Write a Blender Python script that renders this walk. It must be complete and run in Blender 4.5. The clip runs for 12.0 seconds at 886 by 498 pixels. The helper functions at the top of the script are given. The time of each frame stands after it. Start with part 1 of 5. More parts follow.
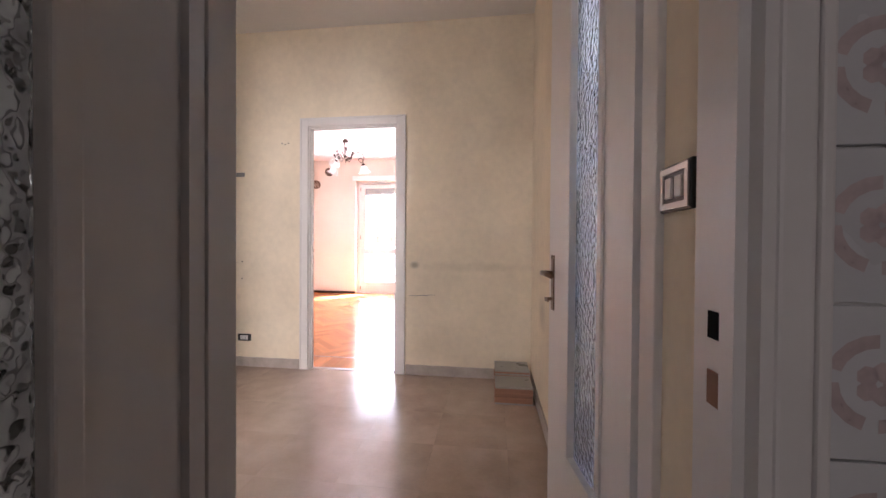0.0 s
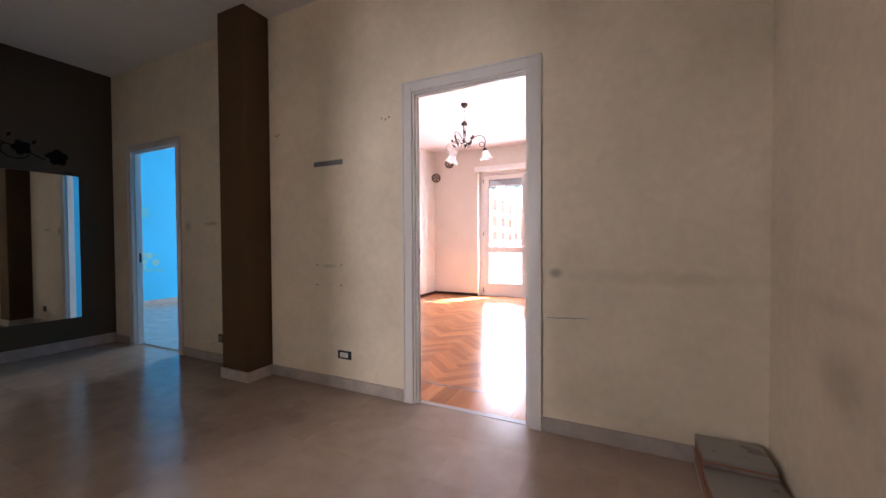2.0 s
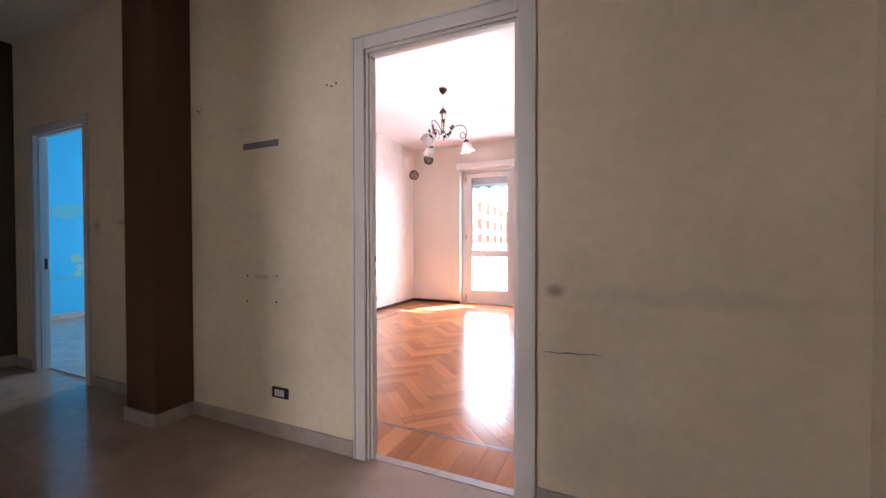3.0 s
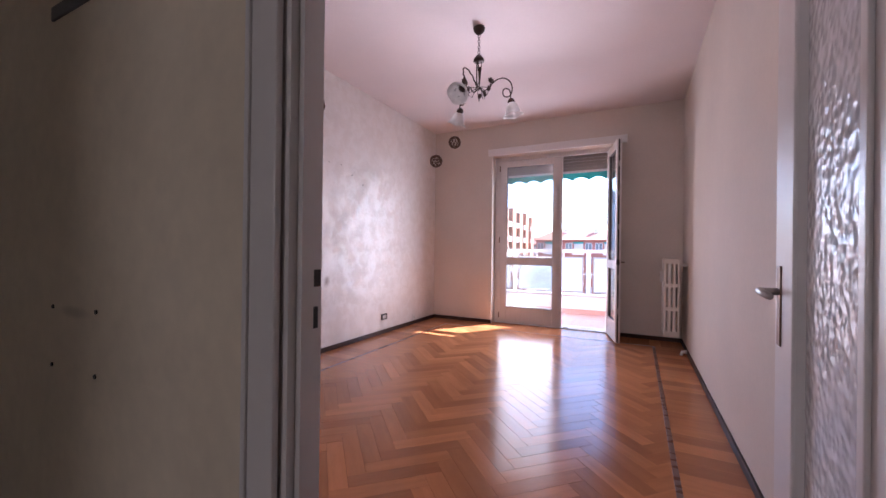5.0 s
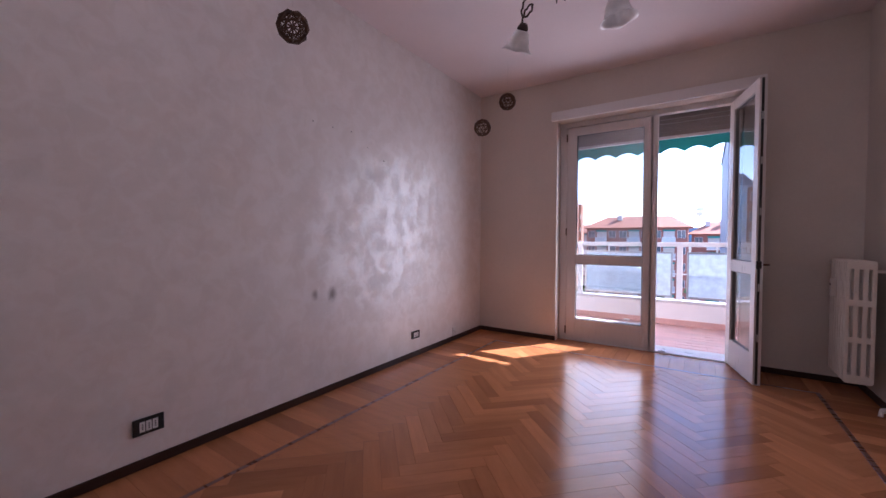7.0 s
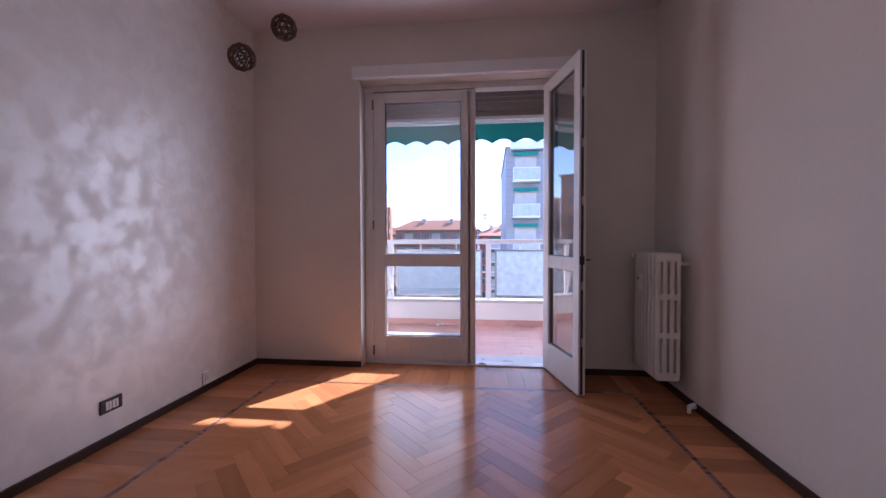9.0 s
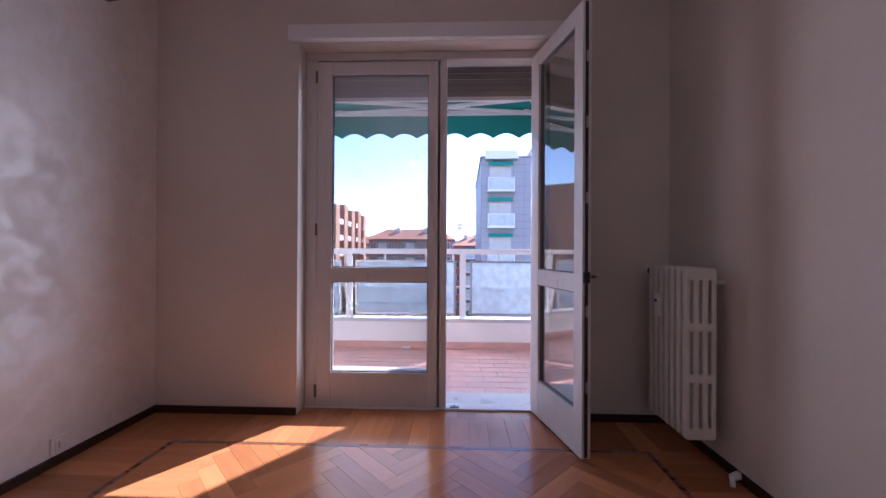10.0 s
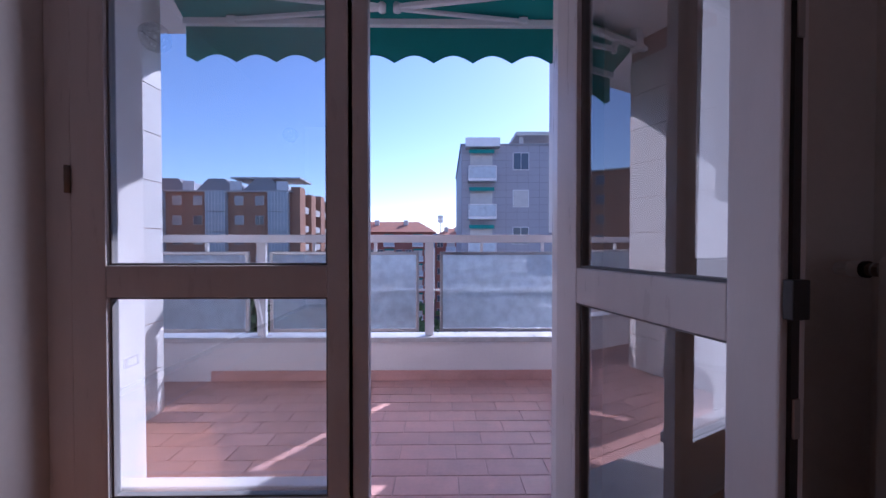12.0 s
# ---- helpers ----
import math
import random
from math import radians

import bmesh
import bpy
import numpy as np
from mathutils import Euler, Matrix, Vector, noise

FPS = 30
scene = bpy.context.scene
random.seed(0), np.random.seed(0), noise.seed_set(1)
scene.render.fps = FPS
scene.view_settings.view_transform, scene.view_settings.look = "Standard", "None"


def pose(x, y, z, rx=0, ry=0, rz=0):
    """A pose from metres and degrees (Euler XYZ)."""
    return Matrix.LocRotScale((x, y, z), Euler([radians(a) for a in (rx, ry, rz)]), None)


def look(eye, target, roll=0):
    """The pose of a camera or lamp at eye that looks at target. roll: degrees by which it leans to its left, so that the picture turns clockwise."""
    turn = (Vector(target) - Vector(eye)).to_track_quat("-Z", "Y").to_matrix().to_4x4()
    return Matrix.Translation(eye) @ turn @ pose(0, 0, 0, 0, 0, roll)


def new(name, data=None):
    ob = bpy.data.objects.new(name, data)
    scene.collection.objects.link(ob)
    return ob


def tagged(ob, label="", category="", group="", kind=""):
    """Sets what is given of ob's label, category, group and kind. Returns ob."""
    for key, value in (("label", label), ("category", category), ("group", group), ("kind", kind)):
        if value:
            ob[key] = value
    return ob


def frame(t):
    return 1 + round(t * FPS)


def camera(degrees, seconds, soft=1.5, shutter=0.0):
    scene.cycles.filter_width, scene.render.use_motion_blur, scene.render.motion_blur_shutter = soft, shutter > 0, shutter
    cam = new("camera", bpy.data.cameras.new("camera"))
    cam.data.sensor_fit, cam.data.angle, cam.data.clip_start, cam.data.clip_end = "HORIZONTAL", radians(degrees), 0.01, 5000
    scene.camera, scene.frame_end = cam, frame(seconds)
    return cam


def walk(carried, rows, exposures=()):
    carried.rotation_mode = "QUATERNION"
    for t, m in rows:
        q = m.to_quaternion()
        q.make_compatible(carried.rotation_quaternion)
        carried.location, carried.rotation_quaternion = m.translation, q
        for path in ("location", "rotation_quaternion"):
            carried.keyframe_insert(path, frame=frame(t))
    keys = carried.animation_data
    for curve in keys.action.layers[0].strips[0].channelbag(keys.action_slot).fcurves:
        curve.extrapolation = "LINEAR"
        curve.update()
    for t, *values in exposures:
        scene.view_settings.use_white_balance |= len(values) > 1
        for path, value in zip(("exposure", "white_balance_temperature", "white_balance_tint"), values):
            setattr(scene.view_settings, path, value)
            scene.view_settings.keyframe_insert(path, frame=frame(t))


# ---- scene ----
cam = camera(98.5, 12.0)
PATH = [
    (0, (0.052, 0.533, 1.104), (-0.205, 2.516, 1.081), 0.4),
    (0.5, (0.01, 0.772, 1.115), (-0.541, 2.695, 1.107), 0.4),
    (1, (-0.104, 0.989, 1.105), (-0.862, 2.84, 1.094), 0.3),
    (1.5, (-0.188, 1.172, 1.12), (-1.051, 2.977, 1.081), -0.2),
    (2, (-0.22, 1.446, 1.116), (-1.097, 3.243, 1.075), -0.3),
    (2.5, (-0.268, 1.724, 1.11), (-1.104, 3.54, 1.068), -0.1),
    (3, (-0.386, 2.053, 1.129), (-1.193, 3.883, 1.1), -0.1),
    (3.2, (-0.43, 2.162, 1.123), (-1.246, 3.988, 1.094), -0.2),
    (4.8, (-0.947, 3.132, 1.139), (-1.784, 4.948, 1.124), 0.7),
    (5, (-1.03, 3.262, 1.099), (-1.936, 5.045, 1.102), 0.7),
    (5.5, (-1.211, 3.520, 1.161), (-2.312, 5.201, 1.14), -0.0),
    (6, (-1.39, 3.799, 1.182), (-2.623, 5.373, 1.154), 0.0),
    (6.5, (-1.55, 4.061, 1.152), (-2.802, 5.62, 1.112), 0.1),
    (7, (-1.637, 4.354, 1.174), (-2.744, 6.019, 1.119), 0.2),
    (7.5, (-1.746, 4.63, 1.182), (-2.592, 6.441, 1.111), 0.1),
    (7.7, (-1.788, 4.733, 1.194), (-2.508, 6.597, 1.116), 0.2),
    (9.3, (-1.929, 5.664, 1.095), (-2.084, 7.658, 1.06), -0.1),
    (9.5, (-1.93, 5.801, 1.089), (-2.061, 7.796, 1.066), 0.0),
    (10, (-1.91, 6.192, 1.113), (-1.983, 8.191, 1.12), 0.3),
    (10.5, (-1.909, 6.55, 1.096), (-1.931, 8.55, 1.112), 0.5),
    (11, (-1.873, 6.903, 1.1), (-1.859, 8.903, 1.094), 0.2),
    (11.5, (-1.805, 7.283, 1.097), (-1.777, 9.283, 1.07), 0.1),
    (12, (-1.764, 7.663, 1.058), (-1.739, 9.663, 1.029), -0.0),
]
EXPOSURES = [(0.0, 5.75, 6250, 22), (0.5, 5.65, 6250, 22), (1.0, 5.4, 6250, 21), (1.5, 5.2, 6200, 21), (2.0, 5.0, 6200, 21), (3.0, 4.8, 6200, 21), (4.8, 3.4, 6000, 28), (5.5, 3.2, 5950, 29), (6.0, 3.1, 5900, 30), (6.5, 2.72, 5850, 31), (7.5, 2.5, 5700, 30),
             (9.5, 2.25, 5550, 27), (10.5, 2.05, 5650, 30), (11.2, 1.75, 5550, 33), (12.0, 0.95, 5300, 34)]
walk(cam, [(t, look(eye, target, roll)) for t, eye, target, roll in PATH], EXPOSURES)

# ---- light ----
world = bpy.data.worlds.new("world")
scene.world = world
world.use_nodes = True
wt = world.node_tree
sky = wt.nodes.new("ShaderNodeTexSky")
sky.sky_type = "NISHITA"
sky.sun_disc = False
SUN_ELEV, SUN_AZ = radians(34.7), math.atan2(0.70, 1.0)
sky.sun_elevation, sky.sun_rotation = SUN_ELEV, SUN_AZ
sky.dust_density, sky.air_density, sky.ozone_density = 0.25, 1.0, 3.2
wt.nodes["Background"].inputs["Strength"].default_value = 0.108
wt.links.new(sky.outputs[0], wt.nodes["Background"].inputs["Color"])

sun_data = bpy.data.lights.new("sun", "SUN")
sun_data.energy, sun_data.angle, sun_data.color = 3.3, radians(0.53), (1.0, 0.94, 0.85)
sun = new("sun", sun_data)
toward = Vector((math.sin(SUN_AZ) * math.cos(SUN_ELEV), math.cos(SUN_AZ) * math.cos(SUN_ELEV), math.sin(SUN_ELEV)))
sun.matrix_world = look((0, 0, 20), Vector((0, 0, 20)) - toward)


def area_lamp(name, eye, target, w, h, watts, colour, spread=180):
    data = bpy.data.lights.new(name, "AREA")
    data.shape, data.size, data.size_y, data.energy, data.color = "RECTANGLE", w, h, watts, colour
    data.spread = radians(spread)
    ob = new(name, data)
    ob.matrix_world = look(eye, target)
    return ob


# added fill lamp before the closed kitchen back wall; no window there
area_lamp("kitchen_fill_light", (-0.75, -2.46, 1.65), (-0.75, 0, 1.55), 1.0, 1.3, 0.2, (1.0, 0.96, 0.92))
# two added lamps in a closed, unseen room brighten the hall walls
area_lamp("hall_fill_light", (-2.3, -2.0, 1.55), (-2.3, 1, 1.45), 0.5, 1.4, 2.8, (1.0, 0.97, 0.92))
area_lamp("hall_side_fill_light", (-2.78, -0.1, 1.55), (-1.78, 0.55, 1.5), 0.9, 1.3, 1.15, (1.0, 0.97, 0.93))
# weak added lamp in the closed space behind the side door
area_lamp("side_door_fill_light", (0.95, 1.7, 1.5), (0.37, 1.7, 1.5), 0.9, 1.6, 0.03, (1.0, 0.98, 0.95))
area_lamp("blue_room_window_light", (-5.6, 8.60, 1.5), (-5.6, 5, 1.4), 1.3, 2.1, 4.5, (0.90, 0.96, 1.0))
area_lamp("balcony_door_light", (-2.50, 8.845, 1.25), (-2.50, 5, 1.20), 0.80, 2.0, 2.5, (0.95, 0.98, 1.0), 155)
# added strip lamp, tilted up to fill the living room ceiling and upper walls
area_lamp("ceiling_fill_light", (-2.14, 8.82, 1.62), (-2.14, 7.82, 1.94), 1.45, 0.08, 1.0, (1.0, 0.955, 0.95), 46)

# ---- materials ----


def mat(name, col, rough=0.6, metal=0.0, var=0.12, scale=3.0, fine=60.0, bump=0.08, spec=0.5, rvar=0.1, pieces=0.0, stains=(), stain_col=(0.1, 0.08, 0.06), streak=None, coat=0.0, patches=0.0):
    """A painted, stone, wood or metal surface with two scales of variation, wear spots and relief."""
    m = bpy.data.materials.new(name)
    m.use_nodes = True
    t = m.node_tree
    N, L = t.nodes.new, t.links.new
    b = t.nodes["Principled BSDF"]
    tc = N("ShaderNodeTexCoord")
    co = tc.outputs["Object"]
    if pieces:
        info = N("ShaderNodeObjectInfo")
        sh = N("ShaderNodeVectorMath")
        sh.operation = "MULTIPLY_ADD"
        L(info.outputs["Random"], sh.inputs[0])
        sh.inputs[1].default_value = (37, 53, 71)
        L(co, sh.inputs[2])
        co = sh.outputs[0]
    if streak:
        mp = N("ShaderNodeMapping")
        mp.inputs["Scale"].default_value = streak
        L(co, mp.inputs[0])
        co_n = mp.outputs[0]
    else:
        co_n = co
    n1, n2 = N("ShaderNodeTexNoise"), N("ShaderNodeTexNoise")
    n1.inputs["Scale"].default_value, n1.inputs["Detail"].default_value = scale, 4
    n2.inputs["Scale"].default_value, n2.inputs["Detail"].default_value = fine, 3
    L(co_n, n1.inputs["Vector"]), L(co_n, n2.inputs["Vector"])
    mixv = N("ShaderNodeMath")
    mixv.operation = "MULTIPLY_ADD"
    L(n2.outputs["Fac"], mixv.inputs[0])
    mixv.inputs[1].default_value = 0.35
    L(n1.outputs["Fac"], mixv.inputs[2])
    rng = N("ShaderNodeMapRange")
    L(mixv.outputs[0], rng.inputs["Value"])
    rng.inputs["From Min"].default_value, rng.inputs["From Max"].default_value = 0.35, 1.0
    rng.inputs["To Min"].default_value, rng.inputs["To Max"].default_value = 1 - var, 1 + var
    val = rng.outputs[0]
    if pieces:
        r2 = N("ShaderNodeMapRange")
        L(info.outputs["Random"], r2.inputs["Value"])
        r2.inputs["To Min"].default_value, r2.inputs["To Max"].default_value = 1 - pieces, 1 + pieces
        mu = N("ShaderNodeMath")
        mu.operation = "MULTIPLY"
        L(val, mu.inputs[0]), L(r2.outputs[0], mu.inputs[1])
        val = mu.outputs[0]
    sc = N("ShaderNodeVectorMath")
    sc.operation = "SCALE"
    sc.inputs[0].default_value = col
    L(val, sc.inputs["Scale"])
    colour = sc.outputs[0]
    for cx, cy, cz, rx, ry, rz, amount in stains:
        d = N("ShaderNodeVectorMath")
        d.operation = "SUBTRACT"
        L(N("ShaderNodeNewGeometry").outputs["Position"], d.inputs[0])
        d.inputs[1].default_value = (cx, cy, cz)
        e = N("ShaderNodeVectorMath")
        e.operation = "DIVIDE"
        L(d.outputs[0], e.inputs[0])
        e.inputs[1].default_value = (rx, ry, rz)
        ln = N("ShaderNodeVectorMath")
        ln.operation = "LENGTH"
        L(e.outputs[0], ln.inputs[0])
        wob = N("ShaderNodeMath")
        wob.operation = "MULTIPLY_ADD"
        L(n1.outputs["Fac"], wob.inputs[0])
        wob.inputs[1].default_value = 0.8
        L(ln.outputs["Value"], wob.inputs[2])
        mr = N("ShaderNodeMapRange")
        mr.interpolation_type = "SMOOTHSTEP"
        L(wob.outputs[0], mr.inputs["Value"])
        mr.inputs["From Min"].default_value, mr.inputs["From Max"].default_value = 0.5, 1.4
        mr.inputs["To Min"].default_value, mr.inputs["To Max"].default_value = amount, 0.0
        mx = N("ShaderNodeMix")
        mx.data_type = "RGBA"
        L(mr.outputs[0], mx.inputs[0])
        L(colour, mx.inputs[6])
        mx.inputs[7].default_value = (*stain_col, 1)
        colour = mx.outputs[2]
    L(colour, b.inputs["Base Color"])
    rr = N("ShaderNodeMapRange")
    L(n1.outputs["Fac"], rr.inputs["Value"])
    rr.inputs["From Min"].default_value, rr.inputs["From Max"].default_value = 0.3, 0.7
    rr.inputs["To Min"].default_value, rr.inputs["To Max"].default_value = max(rough - rvar, 0.02), min(rough + rvar, 1)
    L(rr.outputs[0], b.inputs["Roughness"])
    b.inputs["Metallic"].default_value = metal
    b.inputs["Specular IOR Level"].default_value = spec
    b.inputs["Coat Weight"].default_value, b.inputs["Coat Roughness"].default_value = coat, rough * (1.05 if patches else 0.8)
    if patches:
        pn, pr = N("ShaderNodeTexNoise"), N("ShaderNodeMapRange")
        pn.inputs["Scale"].default_value, pn.inputs["Detail"].default_value, pn.inputs["Roughness"].default_value, pn.inputs["Distortion"].default_value = patches, 4, 0.6, 0.6
        L(tc.outputs["Object"], pn.inputs["Vector"])
        pr.interpolation_type = "SMOOTHSTEP"
        pr.inputs["From Min"].default_value, pr.inputs["From Max"].default_value = 0.40, 0.62
        pr.inputs["To Max"].default_value = coat
        b.inputs["Coat IOR"].default_value = 3.2
        L(pn.outputs["Fac"], pr.inputs["Value"]), L(pr.outputs[0], b.inputs["Coat Weight"])
    if bump:
        bp = N("ShaderNodeBump")
        bp.inputs["Strength"].default_value, bp.inputs["Distance"].default_value = bump, 0.01
        L(mixv.outputs[0], bp.inputs["Height"])
        L(bp.outputs[0], b.inputs["Normal"])
        if coat:
            L(bp.outputs[0], b.inputs["Coat Normal"])
    return m


def pane_mat(name, tint=(1, 1, 1), ior=1.5):
    """Clear window glass: it lets light straight through and mirrors more at a glancing angle."""
    m = bpy.data.materials.new(name)
    m.use_nodes = True
    t = m.node_tree
    t.nodes.remove(t.nodes["Principled BSDF"])
    N, L = t.nodes.new, t.links.new
    tr, gl, fr, mx = N("ShaderNodeBsdfTransparent"), N("ShaderNodeBsdfGlossy"), N("ShaderNodeFresnel"), N("ShaderNodeMixShader")
    tr.inputs[0].default_value = (*tint, 1)
    gl.inputs["Roughness"].default_value = 0.0
    fr.inputs["IOR"].default_value = ior
    L(fr.outputs[0], mx.inputs[0]), L(tr.outputs[0], mx.inputs[1]), L(gl.outputs[0], mx.inputs[2])
    L(mx.outputs[0], t.nodes["Material Output"].inputs[0])
    return m


def relief_glass(name, scale, strength, col=(0.9, 0.92, 0.92), rough=0.12, weight=1.0, dist=0.01):
    """Pressed glass with a pebbled relief."""
    m = bpy.data.materials.new(name)
    m.use_nodes = True
    t = m.node_tree
    N, L = t.nodes.new, t.links.new
    b = t.nodes["Principled BSDF"]
    b.inputs["Base Color"].default_value = (*col, 1)
    b.inputs["Roughness"].default_value = rough
    b.inputs["Transmission Weight"].default_value = weight
    cn, cr, cs = N("ShaderNodeTexNoise"), N("ShaderNodeMapRange"), N("ShaderNodeVectorMath")
    cn.inputs["Scale"].default_value, cn.inputs["Detail"].default_value = 14, 5
    cr.inputs["From Min"].default_value, cr.inputs["From Max"].default_value = 0.35, 0.65
    cr.inputs["To Min"].default_value, cr.inputs["To Max"].default_value = 0.8, 1.08
    cs.operation = "SCALE"
    cs.inputs[0].default_value = col
    L(cn.outputs["Fac"], cr.inputs["Value"]), L(cr.outputs[0], cs.inputs["Scale"]), L(cs.outputs[0], b.inputs["Base Color"])
    tc, v, bp = N("ShaderNodeTexCoord"), N("ShaderNodeTexVoronoi"), N("ShaderNodeBump")
    v.feature = "SMOOTH_F1"
    v.inputs["Scale"].default_value = scale
    L(tc.outputs["Object"], v.inputs["Vector"]), L(tc.outputs["Object"], cn.inputs["Vector"])
    bp.inputs["Strength"].default_value, bp.inputs["Distance"].default_value = strength, dist
    L(v.outputs["Distance"], bp.inputs["Height"])
    L(bp.outputs[0], b.inputs["Normal"])
    return m


WALL_Y = 3.70
M_HALL = mat("cream_hall_plaster", (0.80, 0.70, 0.55), 0.75, var=0.17, scale=1.5, fine=22, bump=0.04, spec=0.25, stain_col=(0.16, 0.13, 0.09), stains=[
    (-0.60, WALL_Y, 0.93, 0.05, 0.3, 0.04, 0.6), (-0.05, WALL_Y, 0.92, 0.75, 0.3, 0.05, 0.13), (0.37, 3.0, 0.90, 0.3, 0.5, 0.05, 0.12),
    (0.37, 3.05, 0.66, 0.3, 0.22, 0.16, 0.3), (-0.3, WALL_Y, 0.25, 0.5, 0.3, 0.25, 0.12), (-4.08, WALL_Y, 1.27, 0.08, 0.3, 0.09, 0.45),
    (-3.72, WALL_Y, 1.29, 0.16, 0.3, 0.03, 0.45), (-2.3, WALL_Y, 0.93, 0.1, 0.3, 0.02, 0.3), (0.3, WALL_Y, 2.2, 0.35, 0.4, 0.6, 0.14), (0.37, 1.2, 0.6, 0.3, 0.1, 0.1, 0.2)])
M_DARK = mat("dark_brown_wall_paint", (0.088, 0.066, 0.048), 0.7, var=0.12, scale=2, bump=0.05, spec=0.25)
M_PILLAR = mat("brown_pillar_paint", (0.105, 0.060, 0.028), 0.7, var=0.1, scale=2, bump=0.05, spec=0.25)
M_CEIL = mat("white_ceiling_paint", (0.80, 0.77, 0.73), 0.85, var=0.05, scale=1.5, bump=0.03, spec=0.2)
M_LR = mat("pinkish_white_wall_paint", (0.74, 0.675, 0.61), 0.7, var=0.08, scale=1.5, fine=50, bump=0.04, spec=0.25)
M_STUCCO = mat("pearly_trowelled_stucco", (0.84, 0.80, 0.765), 0.42, var=0.05, scale=6, fine=30, bump=0.12, spec=0.5, rvar=0.10, coat=1.0, patches=9.0, stain_col=(0.20, 0.16, 0.12), stains=[
    (-3.965, 6.16, 0.76, 0.2, 0.04, 0.055, 0.6), (-3.965, 6.32, 0.745, 0.2, 0.06, 0.08, 0.75)])
M_LRCEIL = mat("pinkish_ceiling_paint", (0.84, 0.76, 0.76), 0.85, var=0.05, scale=1.2, bump=0.03, spec=0.2)
M_BLUE = mat("sky_blue_wall_paint", (0.05, 0.49, 0.76), 0.7, var=0.06, scale=1.5, bump=0.03, spec=0.25)
M_KITCHEN = mat("white_kitchen_plaster", (0.78, 0.77, 0.74), 0.7, var=0.05, spec=0.25)
M_WHITE = mat("white_gloss_door_paint", (0.72, 0.69, 0.67), 0.38, var=0.05, scale=4, fine=35, bump=0.05, spec=0.5)
M_FRAME = mat("white_lacquered_window_wood", (0.74, 0.71, 0.69), 0.35, var=0.04, scale=5, bump=0.03, streak=(6, 6, 1))
M_MARBLE = mat("worn_beige_marble", (0.395, 0.302, 0.242), 0.19, var=0.14, scale=7, fine=60, bump=0.004, spec=0.6, rvar=0.04, pieces=0.045, stain_col=(0.13, 0.085, 0.06), stains=[
    (-3.0, 3.25, 0, 0.30, 0.14, 0.3, 0.30), (-2.65, 2.85, 0, 0.34, 0.10, 0.3, 0.24), (-2.15, 3.2, 0, 0.22, 0.12, 0.3, 0.27), (-1.25, 2.55, 0, 0.38, 0.09, 0.3, 0.21), (-0.35, 2.95, 0, 0.20, 0.22, 0.3, 0.24), (-1.9, 2.25, 0, 0.28, 0.10, 0.3, 0.21),
    (-0.65, 2.15, 0, 0.12, 0.20, 0.3, 0.18), (-4.2, 2.6, 0, 0.40, 0.15, 0.3, 0.21), (0.1, 2.4, 0, 0.16, 0.30, 0.3, 0.21)])
M_SKIRT = mat("grey_pink_marble_skirting", (0.42, 0.36, 0.32), 0.4, var=0.2, scale=9, fine=40, bump=0.03)
M_PARQUET = mat("varnished_oak_parquet", (0.47, 0.188, 0.078), 0.18, var=0.15, scale=3, fine=26, bump=0.02, spec=0.21, rvar=0.06, pieces=0.24, streak=(1.0, 7, 7), coat=0.0)
M_WENGE = mat("dark_inlay_wood", (0.17, 0.070, 0.042), 0.3, var=0.06, streak=(2, 9, 9), pieces=0.05)
M_LRSKIRT = mat("dark_brown_skirting_wood", (0.045, 0.020, 0.013), 0.5, var=0.2, bump=0.05, spec=0.3)
M_JOINT = mat("dark_oak_floor_joint", (0.12, 0.05, 0.025), 0.7, var=0.15)
M_SUB = mat("dull_floor_joint", (0.27, 0.20, 0.155), 0.8, var=0.2)
M_RAD = mat("ivory_radiator_enamel", (0.72, 0.68, 0.62), 0.38, var=0.05, scale=8, bump=0.03)
M_BRONZE = mat("dark_bronze_metal", (0.055, 0.035, 0.028), 0.4, metal=0.7, var=0.2, bump=0.04)
M_HANDLE = mat("aged_bronze_handle", (0.16, 0.10, 0.07), 0.35, metal=0.8, var=0.2)
M_STEEL = mat("worn_steel", (0.45, 0.44, 0.43), 0.35, metal=0.9, var=0.15)
M_BRASSPIPE = mat("dull_valve_metal", (0.24, 0.19, 0.155), 0.4, metal=0.6, var=0.25, scale=20)
M_BLACK = mat("black_plastic", (0.015, 0.014, 0.014), 0.4, var=0.2)
M_PLASTIC = mat("white_plastic", (0.80, 0.78, 0.75), 0.4, var=0.03, bump=0.0)
M_GREY = mat("grey_plastic_strip", (0.20, 0.20, 0.20), 0.5, var=0.1)
M_DECAL = mat("black_vinyl_decal", (0.006, 0.006, 0.006), 0.9, var=0.1, bump=0, spec=0.1)
M_RATTAN = mat("brown_rattan", (0.105, 0.055, 0.030), 0.6, var=0.35, scale=30, bump=0.2)
M_TEAL = mat("teal_awning_canvas", (0.008, 0.24, 0.22), 0.8, var=0.1, scale=2, fine=200, bump=0.1)
M_WHITEMETAL = mat("white_painted_metal", (0.78, 0.77, 0.77), 0.4, var=0.05)
M_SHUTTER = mat("grey_shutter_slat", (0.30, 0.27, 0.25), 0.5, var=0.05)
M_TERRA = mat("red_terracotta_tile", (0.66, 0.385, 0.335), 0.45, var=0.15, scale=6, fine=50, bump=0.04, pieces=0.08)
M_GROUT = mat("pale_pink_grout", (0.60, 0.375, 0.33), 0.9, var=0.2)
M_PARAPET = mat("white_parapet_render", (0.85, 0.83, 0.81), 0.8, var=0.07, scale=2, fine=80, bump=0.1, spec=0.2)
